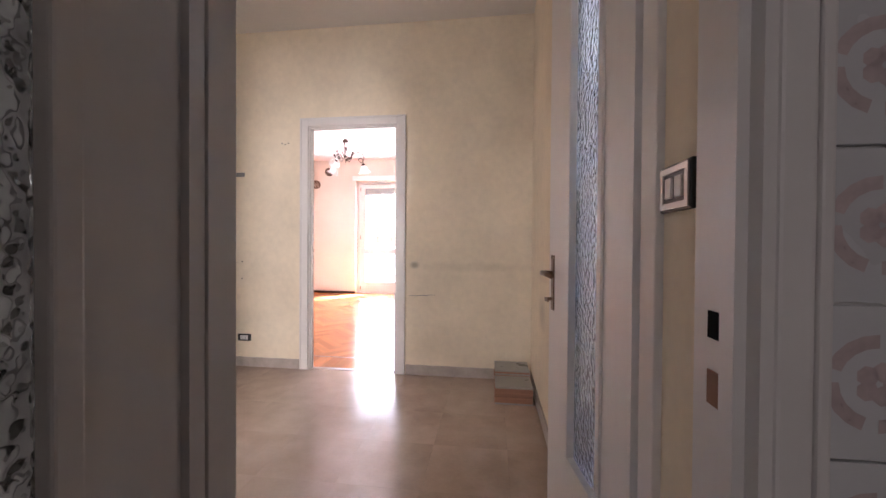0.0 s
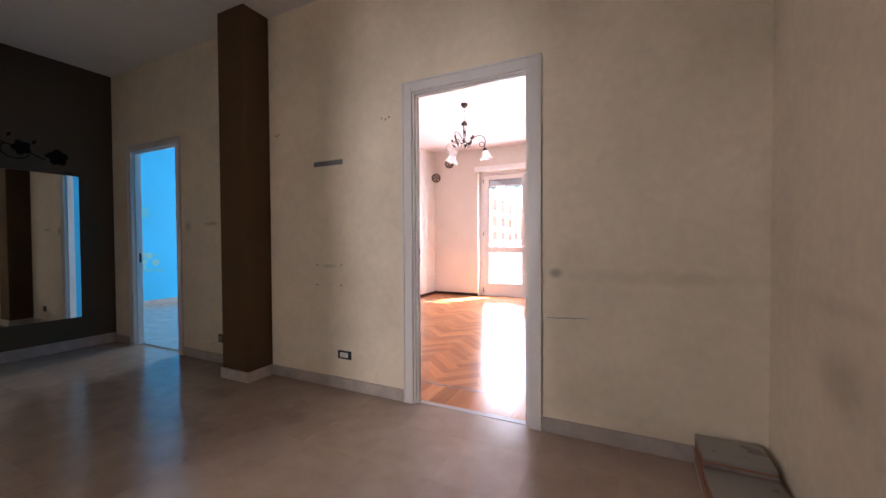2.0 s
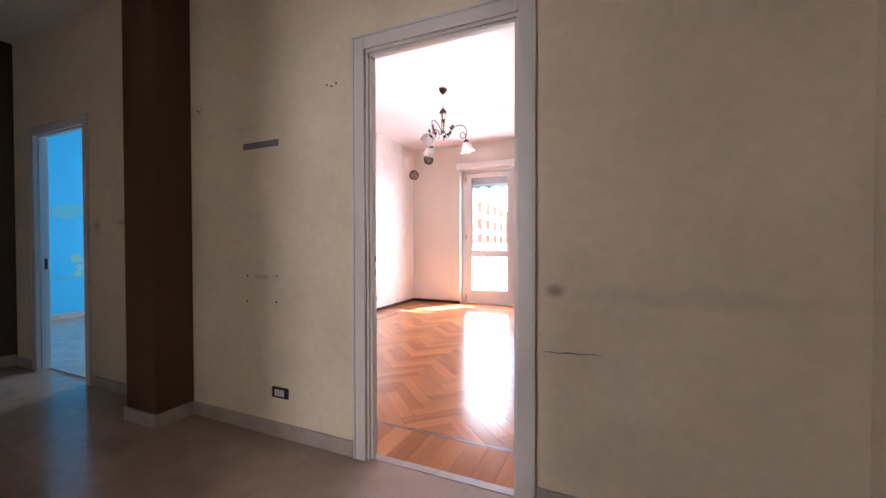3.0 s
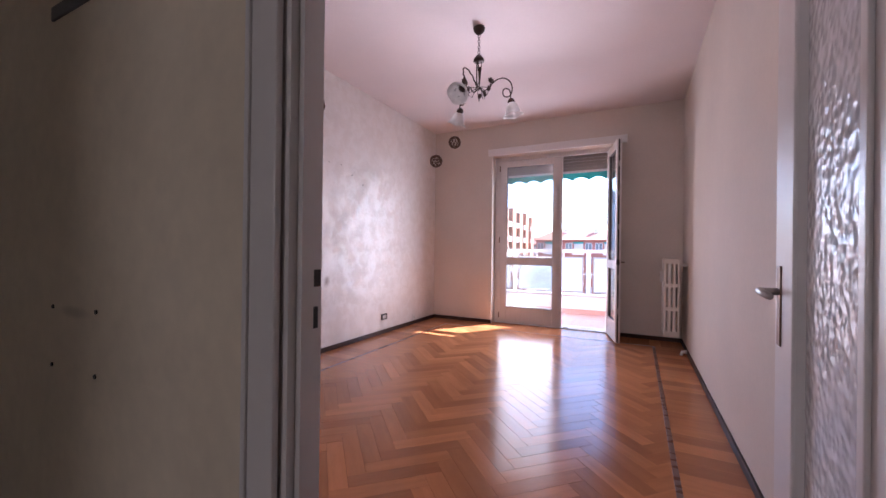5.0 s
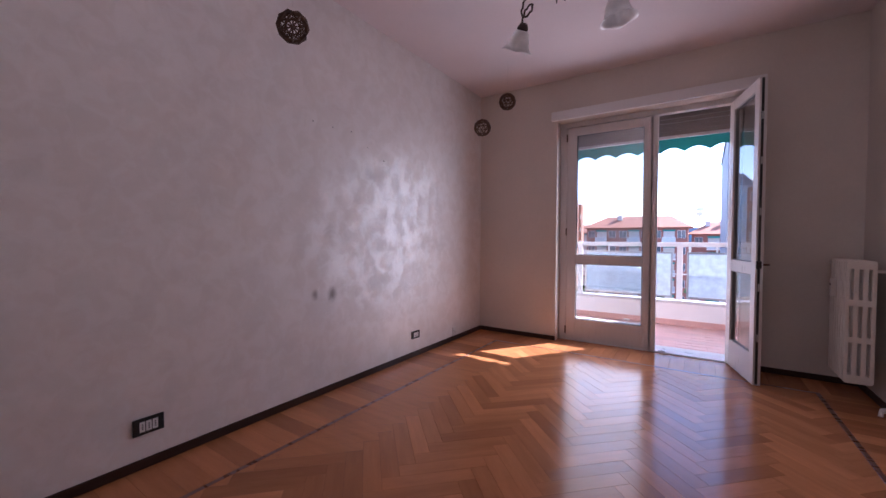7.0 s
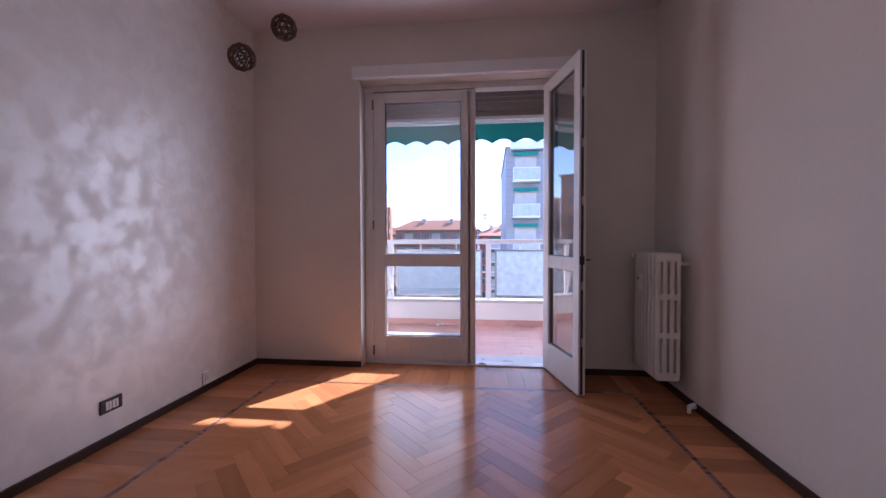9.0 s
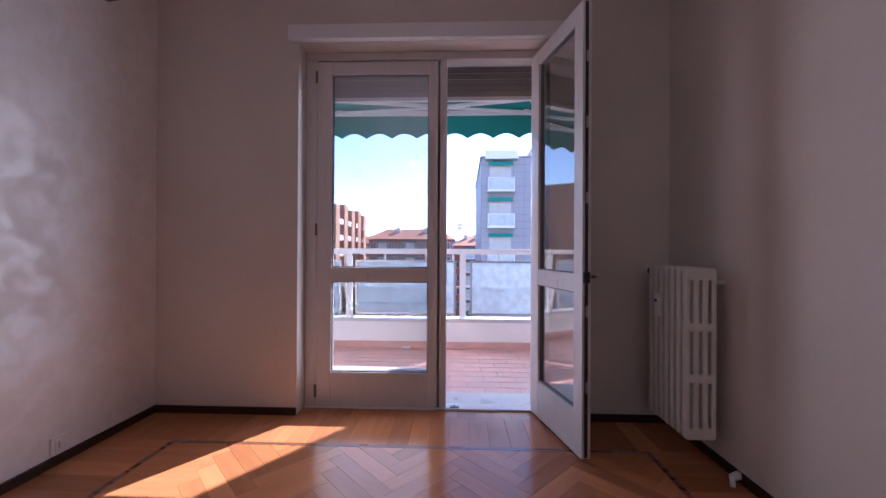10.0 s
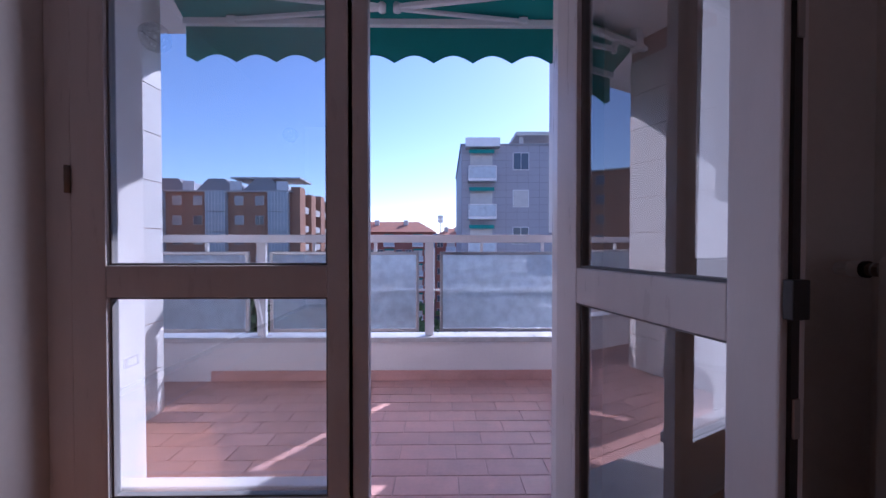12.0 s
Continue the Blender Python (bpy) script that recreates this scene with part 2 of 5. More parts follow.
M_CLAD = mat("white_ceramic_cladding", (0.76, 0.75, 0.73), 0.45, var=0.05, pieces=0.03)
M_SILL = mat("grey_marble_sill", (0.55, 0.54, 0.53), 0.35, var=0.2, scale=8, fine=30)
M_TRIM = mat("white_satin_trim_paint", (0.86, 0.85, 0.84), 0.45, var=0.04, scale=5, bump=0.03)
M_CARD = mat("fired_clay_tile_edge", (0.33, 0.17, 0.11), 0.8, var=0.15, pieces=0.15)
M_TILEFACE = mat("grey_glazed_tile_face", (0.30, 0.29, 0.27), 0.35, var=0.12, scale=9, pieces=0.06)
M_KTILE = mat("white_kitchen_tile", (0.62, 0.62, 0.63), 0.3, var=0.05, pieces=0.04)
M_KFLOWER = mat("faded_pink_tile_print", (0.53, 0.43, 0.43), 0.35, var=0.25, scale=30)
M_YELLOW = mat("pale_green_wall_sticker", (0.22, 0.52, 0.50), 0.5, var=0.1)
M_GREEN = mat("green_wall_sticker", (0.09, 0.46, 0.55), 0.5, var=0.1)
M_PANE = pane_mat("window_glass", (0.90, 0.97, 1.0), ior=4.0)
M_CLEAR = pane_mat("window_glass_back", ior=1.0)
M_PEBBLE = relief_glass("pebbled_door_glass", 75, 1.0, (0.62, 0.64, 0.63), 0.07)
M_RIPPLE = relief_glass("rippled_door_glass", 48, 0.8, (0.95, 0.97, 1.0), 0.22, 0.3, 0.008)
M_FROST = relief_glass("frosted_balcony_glass", 260, 0.6, (0.80, 0.89, 0.94), 0.5, 0.85, 0.003)
M_BELL = relief_glass("frosted_lamp_glass", 40, 0.1, (0.93, 0.91, 0.90), 0.55, 0.45)
M_MIRROR = mat("silvered_mirror", (0.86, 0.88, 0.87), 0.02, metal=1.0, var=0.02, bump=0, rvar=0.0)

# ---- building tools ----


def box(bm, x0, x1, y0, y1, z0, z1, bevel=0.0):
    r = bmesh.ops.create_cube(bm, size=1.0, matrix=Matrix.Translation(((x0 + x1) / 2, (y0 + y1) / 2, (z0 + z1) / 2)) @ Matrix.Diagonal((x1 - x0, y1 - y0, z1 - z0, 1)))
    if bevel:
        edges = list({e for v in r["verts"] for e in v.link_edges})
        bmesh.ops.bevel(bm, geom=edges, offset=bevel, segments=2, affect="EDGES", profile=0.6)
    return bm


def boxes(*specs, bevel=0.0):
    bm = bmesh.new()
    for s in specs:
        box(bm, *s, bevel=bevel)
    return bm


def cyl(bm, a, b, r0, r1=None, seg=16, caps=True):
    a, b = Vector(a), Vector(b)
    r1 = r0 if r1 is None else r1
    m = Matrix.Translation((a + b) / 2) @ (b - a).to_track_quat("Z", "Y").to_matrix().to_4x4()
    bmesh.ops.create_cone(bm, cap_ends=caps, segments=seg, radius1=r0, radius2=r1, depth=(b - a).length, matrix=m)
    return bm


def lathe(bm, profile, seg=24, m=Matrix.Identity(4), wave=None):
    rings = []
    for i, (r, z) in enumerate(profile):
        ring = []
        for k in range(seg):
            a = 2 * math.pi * k / seg
            rr, zz = (r, z) if wave is None else wave(r, z, a, i / (len(profile) - 1))
            ring.append(bm.verts.new(m @ Vector((rr * math.cos(a), rr * math.sin(a), zz))))
        rings.append(ring)
    for p, q in zip(rings, rings[1:]):
        for k in range(seg):
            bm.faces.new((p[k], p[(k + 1) % seg], q[(k + 1) % seg], q[k]))
    return bm


def tube(bm, pts, r, seg=8):
    """A round bar along a smooth line of points."""
    pts = [Vector(p) for p in pts]
    rings, up = [], None
    for i, p in enumerate(pts):
        d = (pts[min(i + 1, len(pts) - 1)] - pts[max(i - 1, 0)]).normalized()
        if up is None:
            up = d.orthogonal().normalized()
        up = (up - d * up.dot(d)).normalized()
        side = d.cross(up)
        rad = r(i / (len(pts) - 1)) if callable(r) else r
        rings.append([bm.verts.new(p + rad * (math.cos(2 * math.pi * k / seg) * up + math.sin(2 * math.pi * k / seg) * side)) for k in range(seg)])
    for a, b in zip(rings, rings[1:]):
        for k in range(seg):
            bm.faces.new((a[k], a[(k + 1) % seg], b[(k + 1) % seg], b[k]))
    bm.faces.new(rings[0][::-1]), bm.faces.new(rings[-1])
    return bm


def link(name, bm, material, smooth=False):
    me = bpy.data.meshes.new(name)
    bmesh.ops.recalc_face_normals(bm, faces=bm.faces[:])
    bm.to_mesh(me)
    bm.free()
    me.materials.append(material)
    if smooth:
        for p in me.polygons:
            p.use_smooth = True
    return new(name, me)


def part(name, bm, material, parent, label="", smooth=False):
    ob = link(name, bm, material, smooth)
    ob.parent = parent
    if label:
        ob["label"] = label
    return ob


def thing(name, x, y, z, label, category, group="", rz=0.0):
    ob = new(name)
    ob.matrix_basis = pose(x, y, z, 0, 0, rz)
    ob.empty_display_size = 0.1
    return tagged(ob, label, category, group)


def struct(name, bm, material, label, category="", smooth=False):
    return tagged(link(name, bm, material, smooth), label, category or name.split("_")[0], kind="structure")


def slab_holes(us, vs, hole, t0, t1, axis):
    """A plate over the grid us x vs, with the cells for which hole(u, v) holds left out; t0 to t1 is its thickness along axis."""
    bm = bmesh.new()
    cache = {}

    def vert(u, v, t):
        key = (round(u, 5), round(v, 5), t)
        if key not in cache:
            cache[key] = bm.verts.new({"x": (t, u, v), "y": (u, t, v), "z": (u, v, t)}[axis])
        return cache[key]

    nu, nv = len(us) - 1, len(vs) - 1
    solid = [[not hole((us[i] + us[i + 1]) / 2, (vs[j] + vs[j + 1]) / 2) for j in range(nv)] for i in range(nu)]
    inside = lambda i, j: 0 <= i < nu and 0 <= j < nv and solid[i][j]
    for i in range(nu):
        for j in range(nv):
            if not solid[i][j]:
                continue
            u0, u1, v0, v1 = us[i], us[i + 1], vs[j], vs[j + 1]
            for t in (t0, t1):
                bm.faces.new([vert(u0, v0, t), vert(u1, v0, t), vert(u1, v1, t), vert(u0, v1, t)])
            for di, dj, p, q in ((-1, 0, (u0, v0), (u0, v1)), (1, 0, (u1, v0), (u1, v1)), (0, -1, (u0, v0), (u1, v0)), (0, 1, (u0, v1), (u1, v1))):
                if not inside(i + di, j + dj):
                    bm.faces.new([vert(*p, t0), vert(*q, t0), vert(*q, t1), vert(*p, t1)])
    return bm


def wall(name, axis, t0, t1, u0, u1, z0, z1, openings, material, label):
    us = sorted({u0, u1, *[o[0] for o in openings], *[o[1] for o in openings]})
    vs = sorted({z0, z1, *[o[2] for o in openings], *[o[3] for o in openings]})
    inhole = lambda u, v: any(o[0] < u < o[1] and o[2] < v < o[3] for o in openings)
    return struct(name, slab_holes(us, vs, inhole, t0, t1, axis), material, label, "wall")


# ---- large structure ----
H = 2.974                      # ceilings
HX0, HX1, HY0, HY1 = -5.46, 0.37, 1.06, WALL_Y   # entrance hall
LX0, LX1, LY0, LY1 = -3.965, -0.53, 3.775, 8.73   # living room
A0, A1, A_TOP = -1.535, -0.765, 2.11             # doorway to the living room
B0, B1, B_TOP = -5.06, -4.25, 2.09               # doorway to the blue room
K0, K1 = -0.33, 0.31                             # kitchen doorway
W0, W1, W_TOP = -2.985, -1.30, 2.51              # balcony door opening
FACE_Y = 9.21

# hall
wall("wall_hall_far", "y", WALL_Y, WALL_Y + 0.035, -8.05, HX1 + 0.12, 0, H, [(A0 - 0.03, A1 + 0.03, 0, A_TOP + 0.03), (B0 - 0.03, B1 + 0.03, 0, B_TOP + 0.03)], M_HALL, "cream plaster hall wall with old furniture marks")
wall("wall_hall_west", "x", HX0 - 0.12, HX0, HY0 - 0.11, HY1, 0, H, [], M_DARK, "dark brown painted hall wall")
D0, D1 = 1.37, 2.02                              # side doorway in the east wall
wall("wall_hall_east", "x", HX1, HX1 + 0.12, HY0, HY1, 0, H, [(D0, D1, 0, 2.10)], M_HALL, "cream plaster hall wall with smudges")
# the opening from x -2.20 to -1.45 is added for the fill lamps
wall("wall_hall_near", "y", HY0 - 0.055, HY0, HX0, HX1 + 0.12, 0, H, [(K0 - 0.03, K1 + 0.03, 0, 2.13), (-2.20, -1.45, 0, 2.1)], M_HALL, "cream plaster hall wall beside the kitchen")
struct("pillar", boxes((-3.24, -2.928, 3.467, WALL_Y, 0, H), bevel=0.006), M_PILLAR, "dark brown painted square pillar from floor to ceiling", "pillar")
struct("ceiling_hall", boxes((HX0 - 0.12, HX1 + 0.12, HY0, WALL_Y, H, H + 0.2)), M_CEIL, "plain white hall ceiling", "ceiling")
struct("side_room_backing", boxes((HX1 + 0.6, HX1 + 0.72, 0.9, 2.6, 0, H), (HX1 + 0.12, HX1 + 0.6, 0.9, 1.0, 0, H), (HX1 + 0.12, HX1 + 0.6, 2.5, 2.6, 0, H)), M_KITCHEN, "plain white wall behind the side door", "wall")

# kitchen behind the start
wall("wall_kitchen_far", "y", 0.95, HY0 - 0.055, -1.4, 2.8, 0, H, [(K0 - 0.03, K1 + 0.03, 0, 2.13)], M_KITCHEN, "white kitchen wall with printed tiles")
wall("wall_kitchen_back", "y", -2.62, -2.5, -1.4, 2.8, 0, H, [], M_KITCHEN, "plain white kitchen wall")
struct("wall_kitchen_west", boxes((-1.52, -1.4, -2.62, HY0 - 0.11, 0, H)), M_KITCHEN, "plain white kitchen wall", "wall")
struct("wall_kitchen_east", boxes((2.8, 2.92, -2.62, HY0 - 0.11, 0, H)), M_KITCHEN, "plain white kitchen wall", "wall")
struct("ceiling_kitchen", boxes((-1.52, 2.92, -2.62, 0.95, H, H + 0.2)), M_CEIL, "plain white kitchen ceiling", "ceiling")
struct("floor_kitchen", boxes((-1.52, 2.92, -2.62, HY0 - 0.055, -0.2, 0.0)), M_MARBLE, "plain stone kitchen floor", "floor")

# plain unseen room, added to let lamp light into the hall
struct("wall_study_west", boxes((-2.9, -2.8, -2.3, HY0 - 0.055, 0, H)), M_KITCHEN, "unseen white wall added round the hall fill lamps", "wall")
struct("wall_study_back", boxes((-2.8, -1.52, -2.3, -2.2, 0, H)), M_KITCHEN, "unseen white wall added round the hall fill lamps", "wall")
struct("ceiling_study", boxes((-2.9, -1.52, -2.3, HY0 - 0.055, H, H + 0.2)), M_CEIL, "unseen white ceiling added over the hall fill lamps", "ceiling")
struct("floor_study", boxes((-2.9, -1.52, -2.3, HY0 - 0.055, -0.2, 0.0)), M_MARBLE, "unseen stone floor added under the hall fill lamps", "floor")

# living room
wall("wall_living_near", "y", WALL_Y + 0.035, LY0, LX0 - 0.12, LX1 + 0.12, 0, H, [(A0 - 0.03, A1 + 0.03, 0, A_TOP + 0.03)], M_LR, "pale pinkish living room wall beside the hall")
wall("wall_living_west", "x", LX0 - 0.12, LX0, LY0, LY1, 0, H, [], M_STUCCO, "pearly trowelled stucco wall with two brown marks")
wall("wall_living_east", "x", LX1, LX1 + 0.12, LY0, LY1, 0, H, [], M_LR, "pale pinkish white painted wall")
wall("wall_living_north", "y", LY1, LY1 + 0.26, -4.6, 2.6, 0, H, [(W0, W1, 0, W_TOP)], M_LR, "pale pinkish white wall round the balcony door")
wall("wall_facade", "y", LY1 + 0.26, FACE_Y, -8.2, 6.0, -15, 15, [(W0 + 0.04, W1, -0.02, W_TOP - 0.02)], M_PARAPET, "white rendered outer wall above the balcony")
struct("ceiling_living", boxes((LX0 - 0.12, LX1 + 0.12, LY0, LY1, H, H + 0.2)), M_LRCEIL, "pinkish white living room ceiling", "ceiling")

# blue room
wall("wall_blue_west", "x", -8.05, -7.93, WALL_Y + 0.035, 8.73, 0, H, [], M_BLUE, "sky blue painted bedroom wall")
wall("wall_blue_north", "y", 8.73, 8.85, -8.05, -4.6, 0, H, [(-6.3, -4.9, 0.4, 2.6)], M_BLUE, "sky blue painted bedroom wall with a window")
wall("wall_blue_east", "x", LX0 - 0.24, LX0 - 0.121, WALL_Y + 0.035, 8.73, 0, H, [], M_BLUE, "sky blue painted bedroom wall")
wall("wall_blue_south", "y", WALL_Y + 0.035, WALL_Y + 0.075, -7.93, LX0 - 0.24, 0, H, [(B0 - 0.03, B1 + 0.03, 0, B_TOP + 0.03)], M_BLUE, "sky blue painted bedroom wall beside the hall")
struct("ceiling_blue", boxes((-8.05, LX0 - 0.121, WALL_Y + 0.035, 8.73, H, H + 0.2)), M_CEIL, "plain white bedroom ceiling", "ceiling")
struct("floor_blue", boxes((-8.05, LX0 - 0.121, WALL_Y + 0.075, 8.73, -0.2, 0.0)), M_MARBLE, "pale stone bedroom floor", "floor")

# floors that carry pieces
floor_hall = struct("floor_hall", boxes((HX0 - 0.12, HX1 + 0.72, HY0 - 0.055, WALL_Y + 0.075, -0.2, -0.006)), M_SUB, "worn polished beige marble tile floor", "floor")
floor_living = struct("floor_living", boxes((LX0 - 0.12, LX1 + 0.12, LY0, LY1 + 0.2, -0.2, -0.006)), M_JOINT, "varnished herringbone oak parquet with a dark inlaid border", "floor")
BZ = -0.07
floor_balcony = struct("floor_balcony", boxes((-6.0, 4.0, FACE_Y, 10.98, -0.3, BZ - 0.004)), M_GROUT, "red terracotta tiled balcony floor", "floor")

# ---- trim and doors ----


def casing(name, x0, x1, top, yw, depth, width, label, stop=(0.25, 0.6), lip=-0.012, back=0.012):
    """A door lining with a stepped casing on both sides; lip: where the lining begins, back: how far the far casing stands off it."""
    y0, y1 = yw + lip, yw + depth
    ob = struct(name, boxes((x0 - 0.028, x0, y0, y1, 0, top), (x1, x1 + 0.028, y0, y1, 0, top), (x0 - 0.028, x1 + 0.028, y0, y1, top, top + 0.028)), M_WHITE, label, "door frame")
    for gap, f in ((0.012, (yw - 0.016, yw - 0.003)), (back, (yw + depth - 0.003, yw + depth + 0.016))):
        part("casing_left", boxes((x0 - width, x0 - gap, *f, 0, top + width), bevel=0.004), M_WHITE, ob)
        part("casing_right", boxes((x1 + gap, x1 + width, *f, 0, top + width), bevel=0.004), M_WHITE, ob)
        part("casing_head", boxes((x0 - gap, x1 + gap, *f, top + gap, top + width), bevel=0.004), M_WHITE, ob)
    part("moulding", boxes((x0 - width - 0.012, x0 - width, yw - 0.020, yw - 0.002, 0, top + width + 0.012), (x1 + width, x1 + width + 0.012, yw - 0.020, yw - 0.002, 0, top + width + 0.012), (x0 - width, x1 + width, yw - 0.020, yw - 0.002, top + width, top + width + 0.012), bevel=0.003), M_WHITE, ob)
    part("door_stop", boxes((x0, x0 + 0.012, yw + depth * stop[0], yw + depth * stop[1], 0, top - 0.012), (x1 - 0.012, x1, yw + depth * stop[0], yw + depth * stop[1], 0, top - 0.012), (x0, x1, yw + depth * stop[0], yw + depth * stop[1], top - 0.012, top)), M_WHITE, ob)
    return ob


door_frame_a = casing("door_frame_living", A0, A1, A_TOP, WALL_Y, 0.075, 0.074, "white painted door frame between hall and living room", lip=0.002, back=0.030)
part("strike_plate", boxes((A0 - 0.001, A0 + 0.004, WALL_Y + 0.044, WALL_Y + 0.070, 1.031, 1.061), bevel=0.001), M_BLACK, door_frame_a, "dark lock recess")
part("strike_plate", boxes((A0 - 0.001, A0 + 0.004, WALL_Y + 0.051, WALL_Y + 0.064, 0.958, 0.996), bevel=0.001), M_BLACK, door_frame_a, "dark lock recess")
door_frame_b = casing("door_frame_blue", B0, B1, B_TOP, WALL_Y, 0.075, 0.06, "white painted door frame of the blue room")
part("strike_plate", boxes((B0 - 0.001, B0 + 0.004, WALL_Y + 0.05, WALL_Y + 0.07, 0.90, 1.0)), M_BLACK, door_frame_b)
door_frame_k = casing("door_frame_kitchen", K0, K1, 2.10, 0.95, 0.11, 0.045, "white painted kitchen door frame with worn edges", (0.08, 0.31))
part("rebate_strip", boxes((K0, K0 + 0.013, 0.9895, 1.045, 0, 2.088), bevel=0.002), M_WHITE, door_frame_k)
part("strike_plate", boxes((K1 - 0.002, K1 + 0.001, 0.998, 1.026, 0.996, 1.028)), M_DECAL, door_frame_k, "dark latch recess")
part("strike_plate", boxes((K1 - 0.002, K1 + 0.001, 0.998, 1.026, 0.918, 0.958)), M_CARD, door_frame_k, "dull brown lock recess")


def glazed_door(name, x, y, rz, width, height, g0, g1, label, glass=None, key=True, metal=None):
    """A leaf along +x from its hinge, with a tall strip of pebbled glass from g0 to g1."""
    ob = thing(name, x, y, 0.008, label, "door", rz=rz)
    us, vs = [0, g0, g1, width], [0, 0.42, height - 0.14, height]
    bm = slab_holes(us, vs, lambda u, v: g0 < u < g1 and 0.42 < v < height - 0.14, -0.02, 0.02, "y")
    part("leaf", bm, M_WHITE, ob)
    part("glass", boxes((g0 + 0.001, g1 - 0.001, -0.004, 0.004, 0.421, height - 0.141)), glass or M_PEBBLE, ob, "pebbled glass pane")
    for f in (-1, 1):
        y0, y1 = sorted((f * 0.02, f * 0.028))
        part("glazing_bead", boxes((g0 - 0.022, g0 + 0.004, y0, y1, 0.40, height - 0.12), (g1 - 0.004, g1 + 0.022, y0, y1, 0.40, height - 0.12), (g0 + 0.004, g1 - 0.004, y0, y1, 0.40, 0.424), (g0 + 0.004, g1 - 0.004, y0, y1, height - 0.144, height - 0.12), bevel=0.003), M_WHITE, ob)
        hx = width - 0.05
        pl = part("handle_plate", boxes((hx - 0.017, hx + 0.017, min(f * 0.02, f * 0.024), max(f * 0.02, f * 0.024), 0.86, 1.06), bevel=0.0015), M_HANDLE, ob, "aged bronze handle plate")
        bm = cyl(bmesh.new(), (hx, f * 0.024, 0.995), (hx, f * 0.062, 0.995), 0.009, seg=12)
        tube(bm, [(hx, f * 0.06, 0.995), (hx - 0.03, f * 0.064, 0.997), (hx - 0.08, f * 0.066, 0.996), (hx - 0.12, f * 0.06, 0.992)], lambda u: 0.010 - 0.002 * u, 10)
        part("lever", bm, metal or M_HANDLE, pl, "worn steel lever" if metal else "bronze lever", True)
        if not key:
            continue
        bm = cyl(bmesh.new(), (hx, f * 0.024, 0.90), (hx, f * 0.045, 0.90), 0.006, seg=10)
        box(bm, hx - 0.035, hx + 0.006, min(f * 0.045, f * 0.050), max(f * 0.045, f * 0.050), 0.893, 0.907, bevel=0.002)
        part("key", bm, M_HANDLE, pl)
    for hz in (0.25, 1.05, 1.85):
        part("hinge", cyl(bmesh.new(), (0.0, -0.024, hz), (0.0, -0.024, hz + 0.09), 0.008, seg=10), M_STEEL, ob, smooth=True)
    return ob


glazed_door("side_door", 0.365, 1.385, 97, 0.64, 2.08, 0.17, 0.40, "white door ajar with pebbled glass strip and bronze lever")
glazed_door("living_door", A1 + 0.022, LY0 + 0.02, 85.5, 0.76, 2.08, 0.20, 0.56, "white door standing open with rippled glass strip and steel lever", M_RIPPLE, False, M_STEEL)
glazed_door("kitchen_door", K0 - 0.012, 0.945, -91, 0.64, 2.08, 0.13, 0.42, "white kitchen door standing open with pebbled glass strip")
struct("side_door_lining", boxes((HX1 + 0.001, HX1 + 0.119, D0 + 0.0005, D0 + 0.012, 0, 2.099), (HX1 + 0.001, HX1 + 0.119, D1 - 0.012, D1 - 0.0005, 0, 2.099)), M_WHITE, "white lining of the side doorway", "trim")
struct("side_door_casing", boxes((HX1 - 0.016, HX1 + 0.002, D0 - 0.075, D0 - 0.003, 0, 2.16), (HX1 - 0.016, HX1 + 0.002, D1 + 0.003, D1 + 0.075, 0, 2.16), (HX1 - 0.016, HX1 + 0.002, D0 - 0.003, D1 + 0.003, 2.10, 2.16), bevel=0.003), M_WHITE, "white painted casing round the side door", "trim")


def skirting(name, pieces, material, label, bevel=0.004):
    return struct(name, boxes(*pieces, bevel=bevel), material, label, "baseboard")


SK = 0.085
skirting("baseboard_hall_far", [(A1 + 0.094, HX1, WALL_Y - 0.013, WALL_Y, 0, SK), (-2.928, A0 - 0.094, WALL_Y - 0.013, WALL_Y, 0, SK), (B1 + 0.072, -3.24, WALL_Y - 0.013, WALL_Y, 0, SK), (HX0, B0 - 0.072, WALL_Y - 0.013, WALL_Y, 0, SK)], M_SKIRT, "grey pink marble skirting along the hall wall")
skirting("baseboard_pillar", [(-3.253, -2.915, 3.454, 3.467, 0, SK), (-2.928, -2.915, 3.467, WALL_Y - 0.013, 0, SK), (-3.253, -3.24, 3.467, WALL_Y - 0.013, 0, SK)], M_SKIRT, "marble skirting round the brown pillar")
skirting("baseboard_hall_west", [(HX0, HX0 + 0.013, HY0, WALL_Y - 0.013, 0, SK + 0.02)], M_SKIRT, "grey marble skirting under the dark wall")
skirting("baseboard_hall_east", [(HX1 - 0.013, HX1, D1 + 0.075, WALL_Y - 0.013, 0, SK), (HX1 - 0.013, HX1, HY0, D0 - 0.075, 0, SK)], M_SKIRT, "grey pink marble skirting along the side wall")
LS = 0.05
skirting("baseboard_living_west", [(LX0, LX0 + 0.014, LY0, LY1, 0, LS)], M_LRSKIRT, "dark brown wooden skirting under the stucco wall")
skirting("baseboard_living_east", [(LX1 - 0.014, LX1, LY0, LY1, 0, LS)], M_LRSKIRT, "dark brown wooden skirting along the wall")
skirting("baseboard_living_north", [(LX0 + 0.014, W0, LY1 - 0.014, LY1, 0, LS), (W1, LX1 - 0.014, LY1 - 0.014, LY1, 0, LS)], M_LRSKIRT, "dark brown wooden skirting beside the balcony door")
skirting("baseboard_living_near", [(LX0 + 0.014, A0 - 0.094, LY0, LY0 + 0.014, 0, LS)], M_LRSKIRT, "dark brown wooden skirting beside the doorway")
